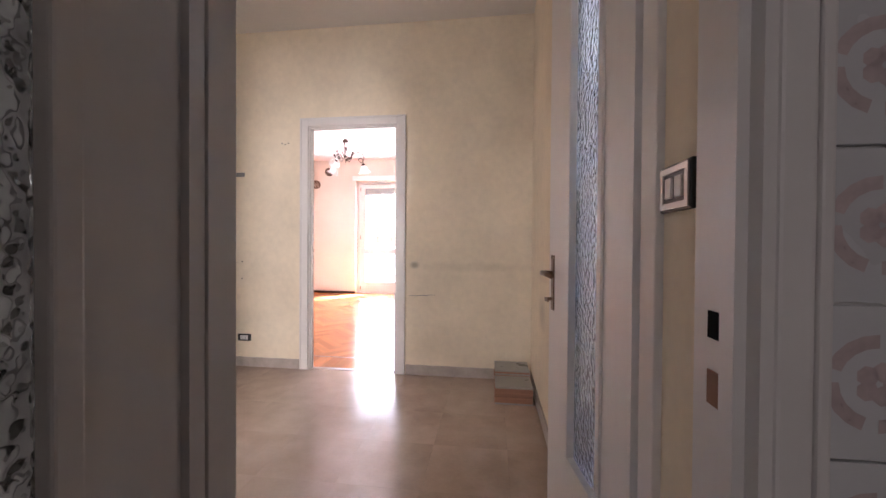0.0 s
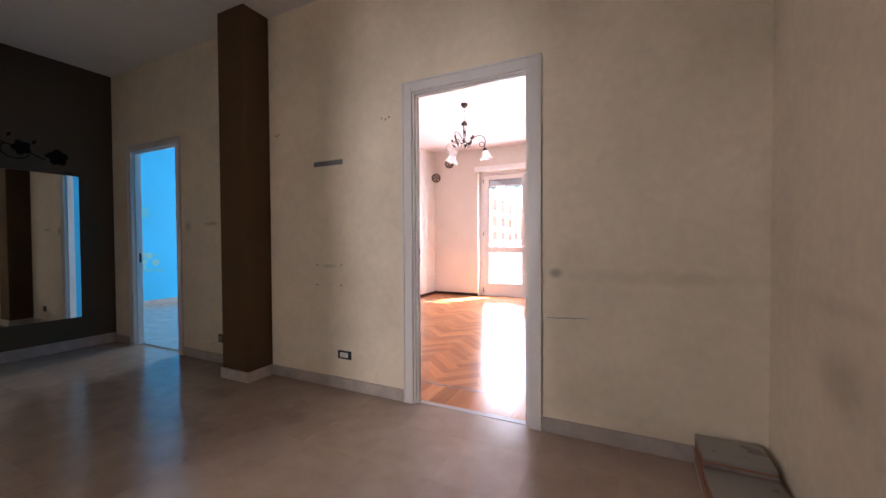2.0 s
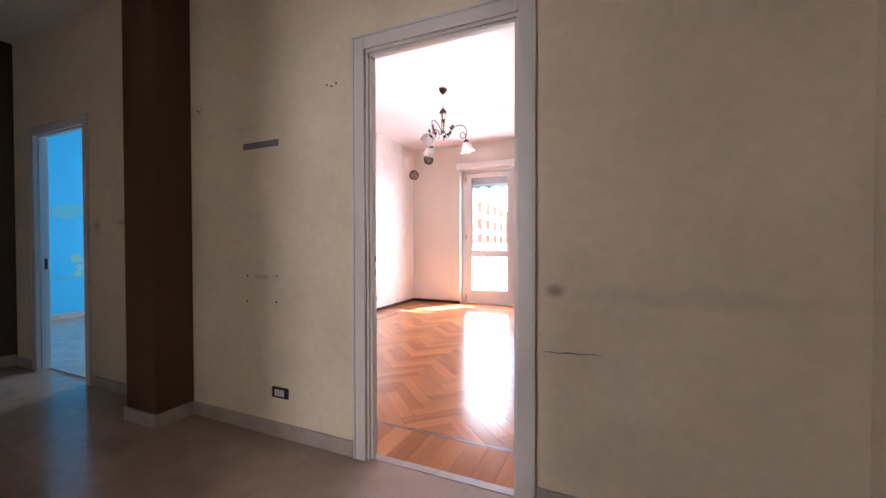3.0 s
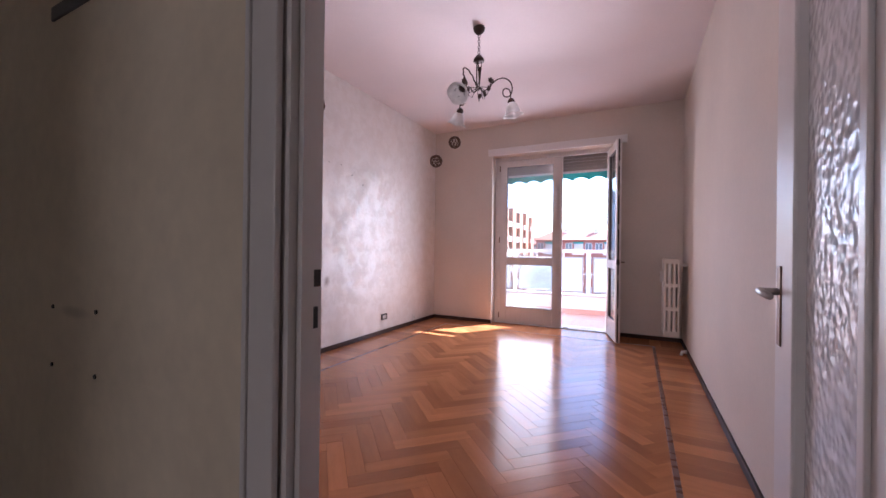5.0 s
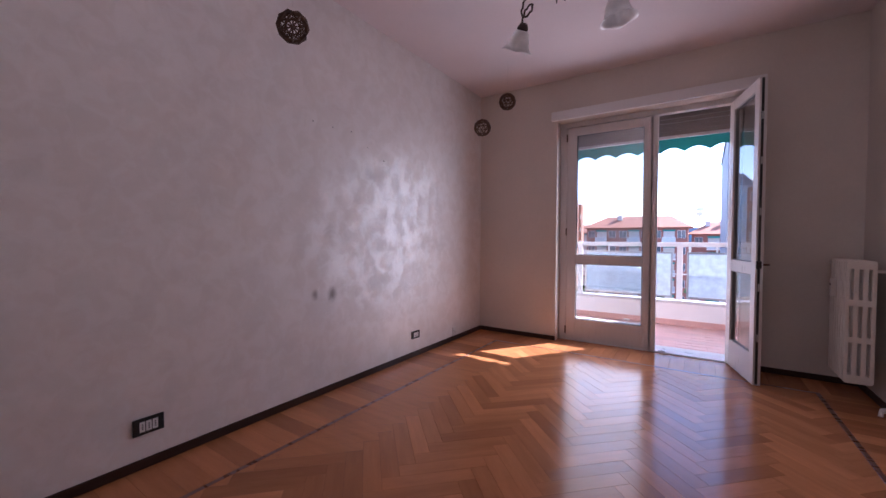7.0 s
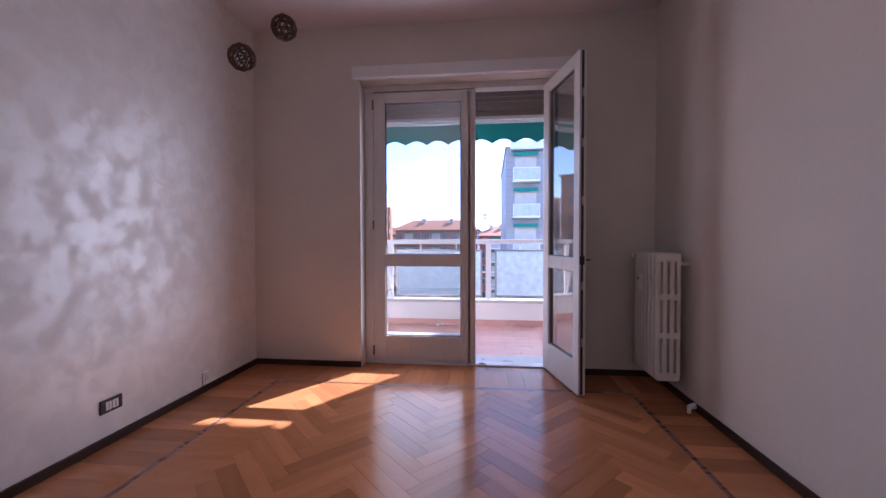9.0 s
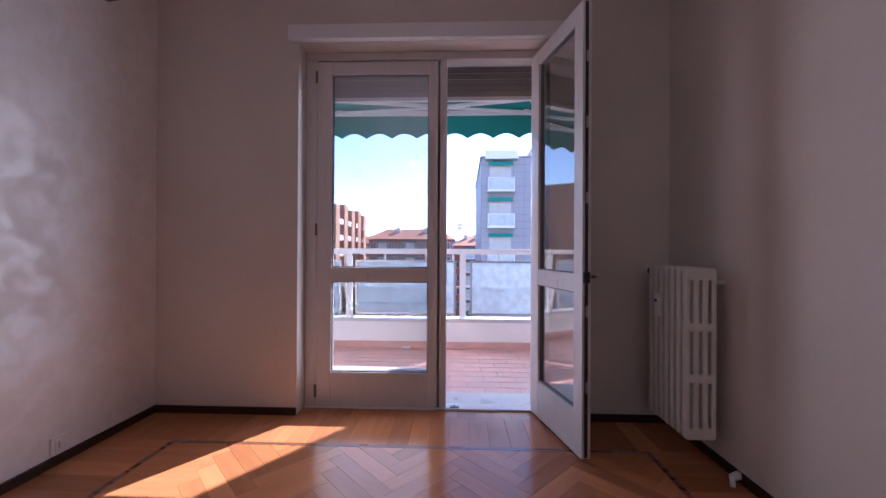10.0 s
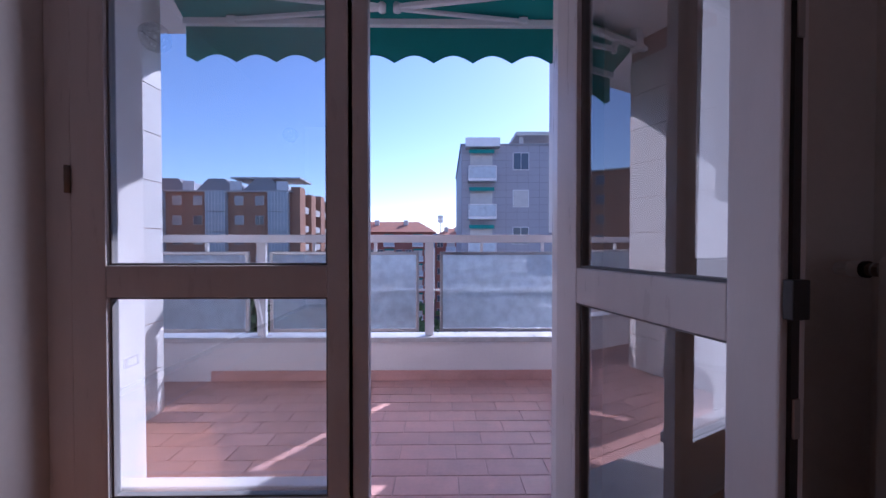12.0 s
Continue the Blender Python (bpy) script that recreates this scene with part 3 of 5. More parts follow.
skirting("baseboard_blue_west", [(-7.93, -7.917, WALL_Y + 0.075, 8.73, 0, SK)], M_SKIRT, "pale stone skirting under the blue wall")
struct("threshold_living", boxes((A0, A1, WALL_Y + 0.02, WALL_Y + 0.068, -0.05, 0.003), bevel=0.002), M_SKIRT, "worn marble threshold strip", "threshold")

# ---- balcony door ----
FY = 8.90
frame_w = tagged(new("window_1"), "white wooden double balcony door with one leaf open", "balcony door", kind="structure")
part("frame_left", boxes((W0 + 0.001, -2.905, FY - 0.035, FY + 0.035, 0, 2.455), bevel=0.004), M_FRAME, frame_w)
part("frame_right", boxes((-1.384, W1 - 0.001, FY - 0.035, FY + 0.035, 0, 2.455), bevel=0.004), M_FRAME, frame_w)
part("frame_head", boxes((W0 + 0.001, W1 - 0.001, FY - 0.035, FY + 0.035, 2.455, W_TOP - 0.001), bevel=0.004), M_FRAME, frame_w)
part("sill", boxes((W0 + 0.001, W1 - 0.001, FY - 0.05, FY + 0.05, -0.004, 0.012), bevel=0.003), M_WHITEMETAL, frame_w, "metal door sill")
part("floor_bolt", boxes((-1.955, -1.89, FY - 0.035, FY - 0.008, 0.012, 0.021), (-1.93, -1.915, FY - 0.032, FY - 0.012, 0.021, 0.028), bevel=0.002), M_STEEL, frame_w, "steel floor bolt keep")


def balcony_leaf(name, x, y, rz, width, label, latch):
    """One leaf along +x from its hinge: stiles, rails, two panes."""
    ob = new(name)
    ob.matrix_basis = pose(x, y, 0.014, 0, 0, rz)
    tagged(ob, label, "door leaf")
    T, top = 0.026, 2.43
    s0, s1 = 0.105, width - 0.085
    zb, z1, z2, z3 = 0.235, 0.875, 0.975, top - 0.09
    part("stile", boxes((0, s0, -T, T, 0, top), bevel=0.004), M_FRAME, ob)
    part("stile", boxes((s1, width, -T, T, 0, top), bevel=0.004), M_FRAME, ob)
    part("bottom_rail", boxes((s0, s1, -T + 0.001, T - 0.001, 0, zb), bevel=0.003), M_FRAME, ob)
    part("middle_rail", boxes((s0, s1, -T + 0.001, T - 0.001, z1, z2), bevel=0.003), M_FRAME, ob)
    part("top_rail", boxes((s0, s1, -T + 0.001, T - 0.001, z3, top), bevel=0.003), M_FRAME, ob)
    for a, b in ((zb, z1), (z2, z3)):
        pane = part("pane", boxes((s0, s1, -0.002, 0.002, a, b)), M_PANE, ob, "clear glass pane")
        pane.visible_shadow = False
        pane.data.materials.append(M_CLEAR)
        for poly in pane.data.polygons:
            poly.material_index = 0 if poly.normal.y < -0.5 else 1
        part("gasket", boxes((s0, s0 + 0.007, -0.012, 0.012, a, b), (s1 - 0.007, s1, -0.012, 0.012, a, b), (s0 + 0.007, s1 - 0.007, -0.012, 0.012, a, a + 0.007), (s0 + 0.007, s1 - 0.007, -0.012, 0.012, b - 0.007, b)), M_GREY, ob, "dark rubber gasket")
    hy = T + 0.006 if latch else -T - 0.006
    for hz in (0.06, 1.2, 2.28):
        part("hinge", cyl(bmesh.new(), (-0.004, hy, hz), (-0.004, hy, hz + 0.085), 0.008, seg=10), M_BRASSPIPE, ob, smooth=True)
    if latch:
        part("weather_strip", boxes((width, width + 0.006, -0.012, 0.004, 0.01, top - 0.01)), M_BLACK, ob, "dark lock groove with steel keeps")
        for hz in (0.35, 0.75, 1.35, 1.75, 2.1):
            part("keep", boxes((width + 0.006, width + 0.010, -0.010, 0.002, hz, hz + 0.06), bevel=0.001), M_STEEL, ob)
        part("latch_box", boxes((width + 0.001, width + 0.016, -0.024, 0.010, 0.93, 0.99), bevel=0.002), M_BLACK, ob)
        pl = part("handle_plate", boxes((width - 0.05, width - 0.022, T, T + 0.004, 0.90, 1.02), bevel=0.0015), M_HANDLE, ob)
        bm = cyl(bmesh.new(), (width - 0.036, T + 0.004, 0.96), (width - 0.036, T + 0.05, 0.96), 0.008, seg=10)
        tube(bm, [(width - 0.036, T + 0.048, 0.96), (width - 0.08, T + 0.052, 0.96), (width - 0.14, T + 0.05, 0.958)], 0.008, 8)
        part("lever", bm, M_HANDLE, pl, "dark bronze lever", True)
    else:
        part("weather_bar", boxes((0.03, width - 0.03, T, T + 0.055, 0.20, 0.246), bevel=0.006), M_FRAME, ob)
        part("astragal", boxes((width - 0.02, width + 0.045, -T, T - 0.008, 0, top), bevel=0.003), M_FRAME, ob)
    return ob


balcony_leaf("balcony_door_leaf", -2.903, FY - 0.012, 0, 0.875, "white wooden balcony door leaf, closed, with two clear panes", False)
LEAF_A = math.degrees(math.atan2(8.24 - 8.85, -1.225 + 1.372))
balcony_leaf("balcony_door_leaf", -1.372, FY - 0.05, LEAF_A, 0.632, "white wooden balcony door leaf standing open into the room", True)
struct("shutter_box_trim", boxes((-3.042, -1.153, LY1 - 0.045, LY1 + 0.0, W_TOP + 0.002, 2.61), bevel=0.005), M_TRIM, "white board above the balcony door", "trim")
shutter = thing("roller_shutter", -2.14, 9.05, 2.26, "grey slatted roller shutter, almost fully raised", "shutter")
for i in range(5):
    bm = boxes((-0.82, 0.82, -0.007, 0.007, i * 0.045 + 0.001, i * 0.045 + 0.044), bevel=0.003)
    sl = part("slat", bm, M_SHUTTER, shutter)
    if i in (2, 3):
        # raised white bars stand in for daylight showing through the slots
        hb = bmesh.new()
        for k in range(62):
            box(hb, -0.80 + k * 0.026, -0.80 + k * 0.026 + 0.014, -0.0085, -0.0068, i * 0.045 + 0.038, i * 0.045 + 0.0415)
        part("painted_slot_light", hb, M_PLASTIC, sl)
part("bottom_bar", boxes((-0.82, 0.82, -0.012, 0.012, -0.03, 0.0), bevel=0.003), M_WHITEMETAL, shutter)
part("guide", boxes((-0.845, -0.822, -0.02, 0.02, -2.26, 0.25)), M_WHITEMETAL, shutter)
part("guide", boxes((0.822, 0.839, -0.02, 0.02, -2.26, 0.25)), M_WHITEMETAL, shutter)
struct("balcony_threshold", boxes((W0 - 0.05, W1 + 0.05, FY + 0.05, FACE_Y + 0.02, -0.19, -0.012), bevel=0.004), M_SILL, "pale marble threshold slab to the balcony", "threshold")

# ---- balcony ----
PY = 10.80
struct("parapet", boxes((-6.0, 4.0, PY + 0.002, PY + 0.14, -0.6, 0.25)), M_PARAPET, "low white rendered balcony parapet", "parapet")
struct("parapet_coping", boxes((-6.0, 4.0, PY - 0.03, PY + 0.17, 0.25, 0.29), bevel=0.005), M_SILL, "grey stone coping on the parapet", "coping")
struct("balcony_skirting", boxes((-3.62, 4.0, PY - 0.012, PY + 0.001, BZ, 0.014), (W1 + 0.05, 4.0, FACE_Y, FACE_Y + 0.012, BZ, 0.014), (-3.62, W0 - 0.05, FACE_Y, FACE_Y + 0.012, BZ, 0.014), bevel=0.002), M_TERRA, "red tile skirting round the balcony", "baseboard")
struct("balcony_ceiling", boxes((-6.0, 4.0, FACE_Y, 11.0, 2.86, 3.1)), M_PARAPET, "white slab of the balcony above", "ceiling")
railing = thing("balcony_railing", 0, 10.87, 0.29, "white painted metal railing with frosted glass panels on the parapet", "railing")
part("top_rail", boxes((-6.0, 4.0, -0.025, 0.03, 0.775, 0.84), bevel=0.006), M_WHITEMETAL, railing)
part("mid_rail", boxes((-6.0, 4.0, -0.008, 0.012, 0.37, 0.385)), M_WHITEMETAL, railing)
for k in range(-2, 4):
    px = -1.838 + 1.398 * k
    part("post", boxes((px - 0.037, px + 0.037, -0.02, 0.02, 0, 0.775), bevel=0.005), M_WHITEMETAL, railing)
    if k == -1:
        part("brace", tube(bmesh.new(), [(px - 0.04, -0.085, 0.46), (px + 0.055, -0.085, 0.0)], 0.018, 8), M_WHITEMETAL, railing)
    q0, q1 = px + 0.088, px + 1.398 - 0.085
    f = part("panel_frame", boxes((q0, q0 + 0.025, -0.06, -0.03, 0.04, 0.70), (q1 - 0.025, q1, -0.06, -0.03, 0.04, 0.70), (q0 + 0.025, q1 - 0.025, -0.06, -0.03, 0.04, 0.065), (q0 + 0.025, q1 - 0.025, -0.06, -0.03, 0.675, 0.70), bevel=0.003), M_STEEL, railing, "grey aluminium frame")
    for qx in (q0 + 0.35, q0 + 0.86):
        part("stub", boxes((qx - 0.012, qx + 0.012, -0.02, 0.005, 0.70, 0.776)), M_WHITEMETAL, railing)
    part("glass", boxes((q0 + 0.025, q1 - 0.025, -0.048, -0.042, 0.065, 0.675)), M_FROST, f, "frosted textured glass")

side_wall = struct("balcony_side_wall", boxes((-3.87, -3.62, FACE_Y, 10.25, BZ - 0.3, 2.86)), M_GROUT, "white ceramic clad balcony side wall", "wall")
clad = boxes((-3.619, -3.608, 0.003, 0.51, 0.003, 0.303), bevel=0.002)
clad_end = boxes((-3.868, -3.622, 10.251, 10.262, 0.003, 0.303), bevel=0.002)
for nm, src, cells in (("cladding_tile", clad, [(0, FACE_Y + 0.52 * a, BZ + 0.306 * b) for a in range(2) for b in range(9)]), ("cladding_end_tile", clad_end, [(0, 0, BZ + 0.306 * b) for b in range(9)])):
    me = bpy.data.meshes.new(nm)
    bmesh.ops.recalc_face_normals(src, faces=src.faces[:])
    src.to_mesh(me)
    src.free()
    me.materials.append(M_CLAD)
    for c in cells:
        ob = new("cladding_tile", me)
        ob.parent = side_wall
        z = c[2]
        ob.matrix_basis = pose(c[0], c[1], z) if z + 0.4 < 2.86 else pose(c[0], c[1], z) @ Matrix.Diagonal((1, 1, (2.858 - z) / 0.4, 1))

# unseen added wall; its outline is fitted to bound the sun patches
struct("balcony_partition", boxes((-0.72, -0.5, FACE_Y, 10.54, BZ - 0.3, 1.16), (-0.72, -0.5, FACE_Y, 11.26, 1.16, 2.86)), M_PARAPET, "unseen white wall added to block sun on the balcony", "wall")

# loose pipe end on the balcony floor
tagged(link("plastic_pipe", cyl(cyl(bmesh.new(), (-2.56, 10.73, BZ + 0.018), (-2.48, 10.74, BZ + 0.018), 0.016, seg=14), (-2.48, 10.74, BZ + 0.018), (-2.465, 10.742, BZ + 0.018), 0.019, seg=14), M_PLASTIC, True), "short white plastic pipe lying on the balcony tiles", "pipe")

# awning
awning = thing("awning", -1.6, 10.42, 2.63, "teal canvas awning with scalloped edge and white folding arms", "awning")
AX0, AX1 = -1.97, 0.80
part("front_bar", boxes((AX0, AX1, -0.02, 0.02, -0.02, 0.025), bevel=0.006), M_WHITEMETAL, awning)
part("torque_bar", boxes((AX0, AX1, -0.36, -0.32, 0.075, 0.115), bevel=0.004), M_WHITEMETAL, awning)
part("roller", cyl(bmesh.new(), (AX0, -0.27, 0.155), (AX1, -0.27, 0.155), 0.04, seg=16), M_TEAL, awning, smooth=True)
part("canopy", boxes((AX0, AX1, 0.0, 0.003, 0.02, 0.024)), M_TEAL, awning)
bm = bmesh.new()
for (y0, z0), (y1, z1) in (((-0.27, 0.19), (-0.01, 0.030)),):
    vs = [bm.verts.new(p) for p in ((AX0, y0, z0), (AX1, y0, z0), (AX1, y1, z1), (AX0, y1, z1), (AX0, y0, z0 + 0.003), (AX1, y0, z0 + 0.003), (AX1, y1, z1 + 0.003), (AX0, y1, z1 + 0.003))]
    for f in ((0, 1, 2, 3), (4, 5, 6, 7), (0, 1, 5, 4), (1, 2, 6, 5), (2, 3, 7, 6), (3, 0, 4, 7)):
        bm.faces.new([vs[i] for i in f])
part("roof_canvas", bm, M_TEAL, awning)
bm = bmesh.new()
n = 240
top, low = [], []
for i in range(n + 1):
    x = AX0 + (AX1 - AX0) * i / n
    s = abs(math.sin(math.pi * (x + 1.6 + 1.611 - 1.6) / 0.283))
    low.append([bm.verts.new((x, y, -0.215 - 0.055 * (1 - s))) for y in (0.022, 0.026)])
    top.append([bm.verts.new((x, y, 0.0)) for y in (0.022, 0.026)])
for i in range(n):
    for k in (0, 1):
        bm.faces.new((top[i][k], top[i + 1][k], low[i + 1][k], low[i][k]))
    bm.faces.new((low[i][0], low[i + 1][0], low[i + 1][1], low[i][1]))
part("valance", bm, M_TEAL, awning, "scalloped teal valance")


def bar(p, q, w, h):
    """A flat bar from p to q."""
    p, q = Vector(p), Vector(q)
    d = q - p
    bm = boxes((-d.length / 2, d.length / 2, -w / 2, w / 2, -h / 2, h / 2), bevel=0.006)
    rot = Matrix.Rotation(math.atan2(d.y, d.x), 4, "Z") @ Matrix.Rotation(-math.atan2(d.z, math.hypot(d.x, d.y)), 4, "Y")
    bmesh.ops.transform(bm, matrix=Matrix.Translation((p + q) / 2) @ rot, verts=bm.verts[:])
    return bm


for x_sh, x_el, x_end in ((0.455, -0.44, 0.44), (-1.62, -0.54, -1.62)):
    arm = part("arm", bar((x_sh, -0.28, 0.045), (x_el, -0.17, 0.012), 0.035, 0.034), M_WHITEMETAL, awning)
    part("forearm", bar((x_el, -0.17, 0.002), (x_end, -0.03, 0.004), 0.024, 0.026), M_WHITEMETAL, arm)
    part("elbow", cyl(bmesh.new(), (x_el, -0.17, -0.018), (x_el, -0.17, 0.034), 0.026, seg=14), M_WHITEMETAL, arm, smooth=True)
    part("arm_foot", boxes((x_end - 0.03, x_end + 0.03, -0.045, -0.015, -0.015, 0.03), bevel=0.005), M_WHITEMETAL, arm)
    part("shoulder", cyl(cyl(bmesh.new(), (x_sh, -0.30, 0.0), (x_sh, -0.30, 0.085), 0.022, seg=12), (x_sh, -0.33, 0.09), (x_sh, -0.29, 0.05), 0.03, seg=12), M_WHITEMETAL, arm, smooth=True)
for x in (AX0 + 0.13, 0.46):
    part("bracket", boxes((x - 0.03, x + 0.03, -0.375, -0.30, 0.05, 0.23), (x - 0.045, x + 0.045, -0.38, -0.365, 0.10, 0.19), bevel=0.006), M_WHITEMETAL, awning)

# ---- radiators ----


def rad_section(depth, h):
    us = [0, 0.022, 0.036, 0.063, 0.077, 0.104, 0.118, depth]
    us = [u * depth / 0.14 for u in us[:-1]] + [depth]
    vs = [0, h * 0.07, h * 0.33, h * 0.38, h * 0.63, h * 0.68, h * 0.93, h]
    bm = slab_holes(us, vs, lambda u, v: (us[1] < u < us[2] or us[3] < u < us[4] or us[5] < u < us[6]) and (vs[1] < v < vs[2] or vs[3] < v < vs[4] or vs[5] < v < vs[6]), 0, 0.032, "y")
    bmesh.ops.recalc_face_normals(bm, faces=bm.faces[:])
    corner = lambda p: (p.x < 1e-5 or p.x > depth - 1e-5) and (p.z < 1e-5 or p.z > h - 1e-5)
    bmesh.ops.bevel(bm, geom=[e for e in bm.edges if corner(e.verts[0].co) and corner(e.verts[1].co)], offset=0.02, segments=4, affect="EDGES", profile=0.5)
    edges = [e for e in bm.edges if e.is_manifold and e.calc_face_angle(0) > 1]
    bmesh.ops.bevel(bm, geom=edges, offset=0.006, segments=2, affect="EDGES", profile=0.5)
    return bm


def radiator(name, x, y, z, rz, count, depth, h, label):
    """Sections follow one another along local y; their depth lies along local x."""
    ob = thing(name, x, y, z, label, "radiator", rz=rz)
    me = None
    for k in range(count):
        if me is None:
            s = part("section", rad_section(depth, h), M_RAD, ob)
            me = s.data
        else:
            s = new("section", me)
            s.parent = ob
        s.location = (0, k * 0.056, 0)
    for zz in (0.04, h - 0.04):
        part("header_pipe", cyl(bmesh.new(), (depth / 2, 0.002, zz), (depth / 2, count * 0.056 - 0.026, zz), 0.022, seg=12), M_RAD, ob, smooth=True)
    return ob


def valve(ob, p, d, label=""):
    """A thermostatic valve at p, pointing along d."""
    p, d = Vector(p), Vector(d).normalized()
    at = lambda s: p + d * s
    body = part("valve_body", cyl(cyl(cyl(cyl(bmesh.new(), at(0.058), at(0.106), 0.0125, seg=16), at(0.052), at(0.066), 0.0165, seg=6), at(0.066), at(0.072), 0.0165, seg=20), at(0.078), at(0.105), 0.016, seg=6), M_BRASSPIPE, ob, "dull metal valve body")
    for s0, rad in ((0.074, 0.0172), (0.090, 0.0168)):
        part("ring", cyl(bmesh.new(), at(s0), at(s0 + 0.003), rad, seg=20), M_STEEL, body, "pale metal ring", True)
    part("collar", cyl(bmesh.new(), at(0.104), at(0.113), 0.0205, seg=24), M_BLACK, body, "black collar")
    m = Matrix.Translation(p) @ d.to_track_quat("Z", "Y").to_matrix().to_4x4()
    part("thermostat_head", lathe(bmesh.new(), [(0.0, 0.113), (0.0185, 0.113), (0.0198, 0.116), (0.0198, 0.137), (0.0180, 0.140)], 32, m), M_PLASTIC, body, "white ribbed thermostat head", True)
    bm = lathe(bmesh.new(), [(0.0180, 0.140), (0.0182, 0.164), (0.0155, 0.170), (0.0, 0.171)], 72, m, lambda r, z, a, u: (r * (1.0 if int(round(a / (2 * math.pi) * 72)) % 4 < 2 else 0.80), z))
    part("grip", bm, M_PLASTIC, body)
    return body


rad1 = radiator("radiator", -0.76, 8.155, 0.165, 0, 7, 0.155, 0.865, "ivory column radiator on the wall beside the balcony door")
valve(rad1, (0.05, 0.315, 0.83), (-0.12, 1, 0))
part("heat_meter", boxes((-0.028, 0.002, 0.215, 0.255, 0.585, 0.715), bevel=0.004), M_PLASTIC, rad1, "white heat cost meter")
part("display", boxes((-0.0295, -0.028, 0.222, 0.248, 0.665, 0.681)), M_BLACK, rad1)
for by in (0.05, 0.30):
    part("wall_bracket", boxes((0.155, 0.23, by, by + 0.02, 0.78, 0.80)), M_RAD, rad1)
tagged(link("floor_pipe", cyl(cyl(bmesh.new(), (LX1 - 0.014, 8.09, 0.035), (LX1 - 0.06, 8.07, 0.035), 0.02, 0.016, seg=14), (LX1 - 0.06, 8.07, 0.035), (LX1 - 0.07, 8.05, 0.0), 0.012, seg=12), M_PLASTIC, True), "short white capped pipe at the foot of the wall", "pipe")
rad2 = radiator("radiator", -0.60, 1.10, 0.13, 90, 13, 0.16, 0.89, "ivory column radiator with thermostat valve beside the kitchen door")
for by in (0.08, 0.50):
    part("wall_bracket", boxes((-0.04, 0.0, by, by + 0.02, 0.80, 0.82)), M_RAD, rad2)
valve(rad2, (0.035, -0.011, 0.848), (0.89, -0.45, 0))
part("valve_union", cyl(cyl(bmesh.new(), (0.05, 0.006, 0.855), (0.05, -0.012, 0.855), 0.036, 0.032, seg=24), (0.05, -0.01, 0.852), (0.042, -0.03, 0.848), 0.018, seg=6), M_RAD, rad2, "ivory union nut", True)
part("sensor_wire", tube(bmesh.new(), [(0.085, -0.002, 0.882), (0.075, -0.018, 0.886), (0.060, -0.030, 0.884), (0.050, -0.040, 0.872), (0.047, -0.042, 0.858)], 0.0018, 6), M_PLASTIC, rad2, "thin white wire", True)
part("heat_meter", boxes((0.162, 0.177, 0.004, 0.036, 0.60, 0.73), bevel=0.004), M_PLASTIC, rad2, "white heat cost meter")

# ---- hall things ----
mirror = thing("wall_mirror", HX0 + 0.001, 2.57, 1.075, "large frameless mirror on the dark brown wall", "mirror")
part("backing", boxes((0, 0.008, -0.82, 0.82, -0.735, 0.735)), M_BLACK, mirror)
part("glass", boxes((0.0085, 0.013, -0.825, 0.825, -0.74, 0.74), bevel=0.001), M_MIRROR, mirror, "silvered mirror glass")


def petal(bm, cx, cz, ang, length, width, x=0.0):
    pts = []
    for s, w in ((0.05, 0.12), (0.3, 0.75), (0.6, 1.0), (0.85, 0.7), (1.0, 0.0), (0.85, -0.7), (0.6, -1.0), (0.3, -0.75), (0.05, -0.12)):
        u, v = s * length, w * width / 2
        pts.append((cx + u * math.cos(ang) - v * math.sin(ang), cz + u * math.sin(ang) + v * math.cos(ang)))
    f = [bm.verts.new((x, a, b)) for a, b in pts]
    g = [bm.verts.new((x + 0.0012, a, b)) for a, b in pts]
    bm.faces.new(f), bm.faces.new(g)
    for i in range(len(pts)):
        j = (i + 1) % len(pts)
        bm.faces.new((f[i], f[j], g[j], g[i]))


decal = thing("wall_decal", HX0 + 0.0015, 3.24, 1.985, "black vinyl flower and vine sticker on the dark wall", "wall sticker")
bm = bmesh.new()
for k in range(5):
    petal(bm, 0, 0, radians(20 + 72 * k), 0.085, 0.075)
part("blossom", bm, M_DECAL, decal)
for fy, fz, s in ((-0.26, 0.05, 0.075), (-0.45, 0.03, 0.06), (-0.62, 0.0, 0.07)):
    bm = bmesh.new()
    for k in range(5):
        petal(bm, fy, fz, radians(40 + 72 * k), s, s * 0.8)
    part("blossom", bm, M_DECAL, decal)
bm = bmesh.new()
tube(bm, [(0.001, -0.85 + 0.075 * i, -0.02 + 0.11 * math.sin(i * 0.33)) for i in range(11)], 0.006, 6)
tube(bm, [(0.001, -0.55 + 0.13 * math.cos(a * 0.3), 0.0 - 0.09 * math.sin(a * 0.3)) for a in range(12)], 0.006, 6)
tube(bm, [(0.001, -0.30 + 0.10 * math.cos(a * 0.35 + 2.4), 0.02 + 0.08 * math.sin(a * 0.35 + 2.4)) for a in range(11)], 0.005, 6)
tube(bm, [(0.001, 0.05 + 0.06 * a / 6, -0.13 - 0.02 * math.sin(a * 0.5)) for a in range(7)], 0.004, 6)
part("vine", bm, M_DECAL, decal)
for k in range(9):
    bm = bmesh.new()
    petal(bm, -0.78 + 0.085 * k, 0.04 + 0.09 * math.sin(k * 0.33 * 1.13) + (0.01 if k % 2 else -0.03), radians(60 if k % 2 else -50), 0.05, 0.025)
    part("leaf", bm, M_DECAL, decal)


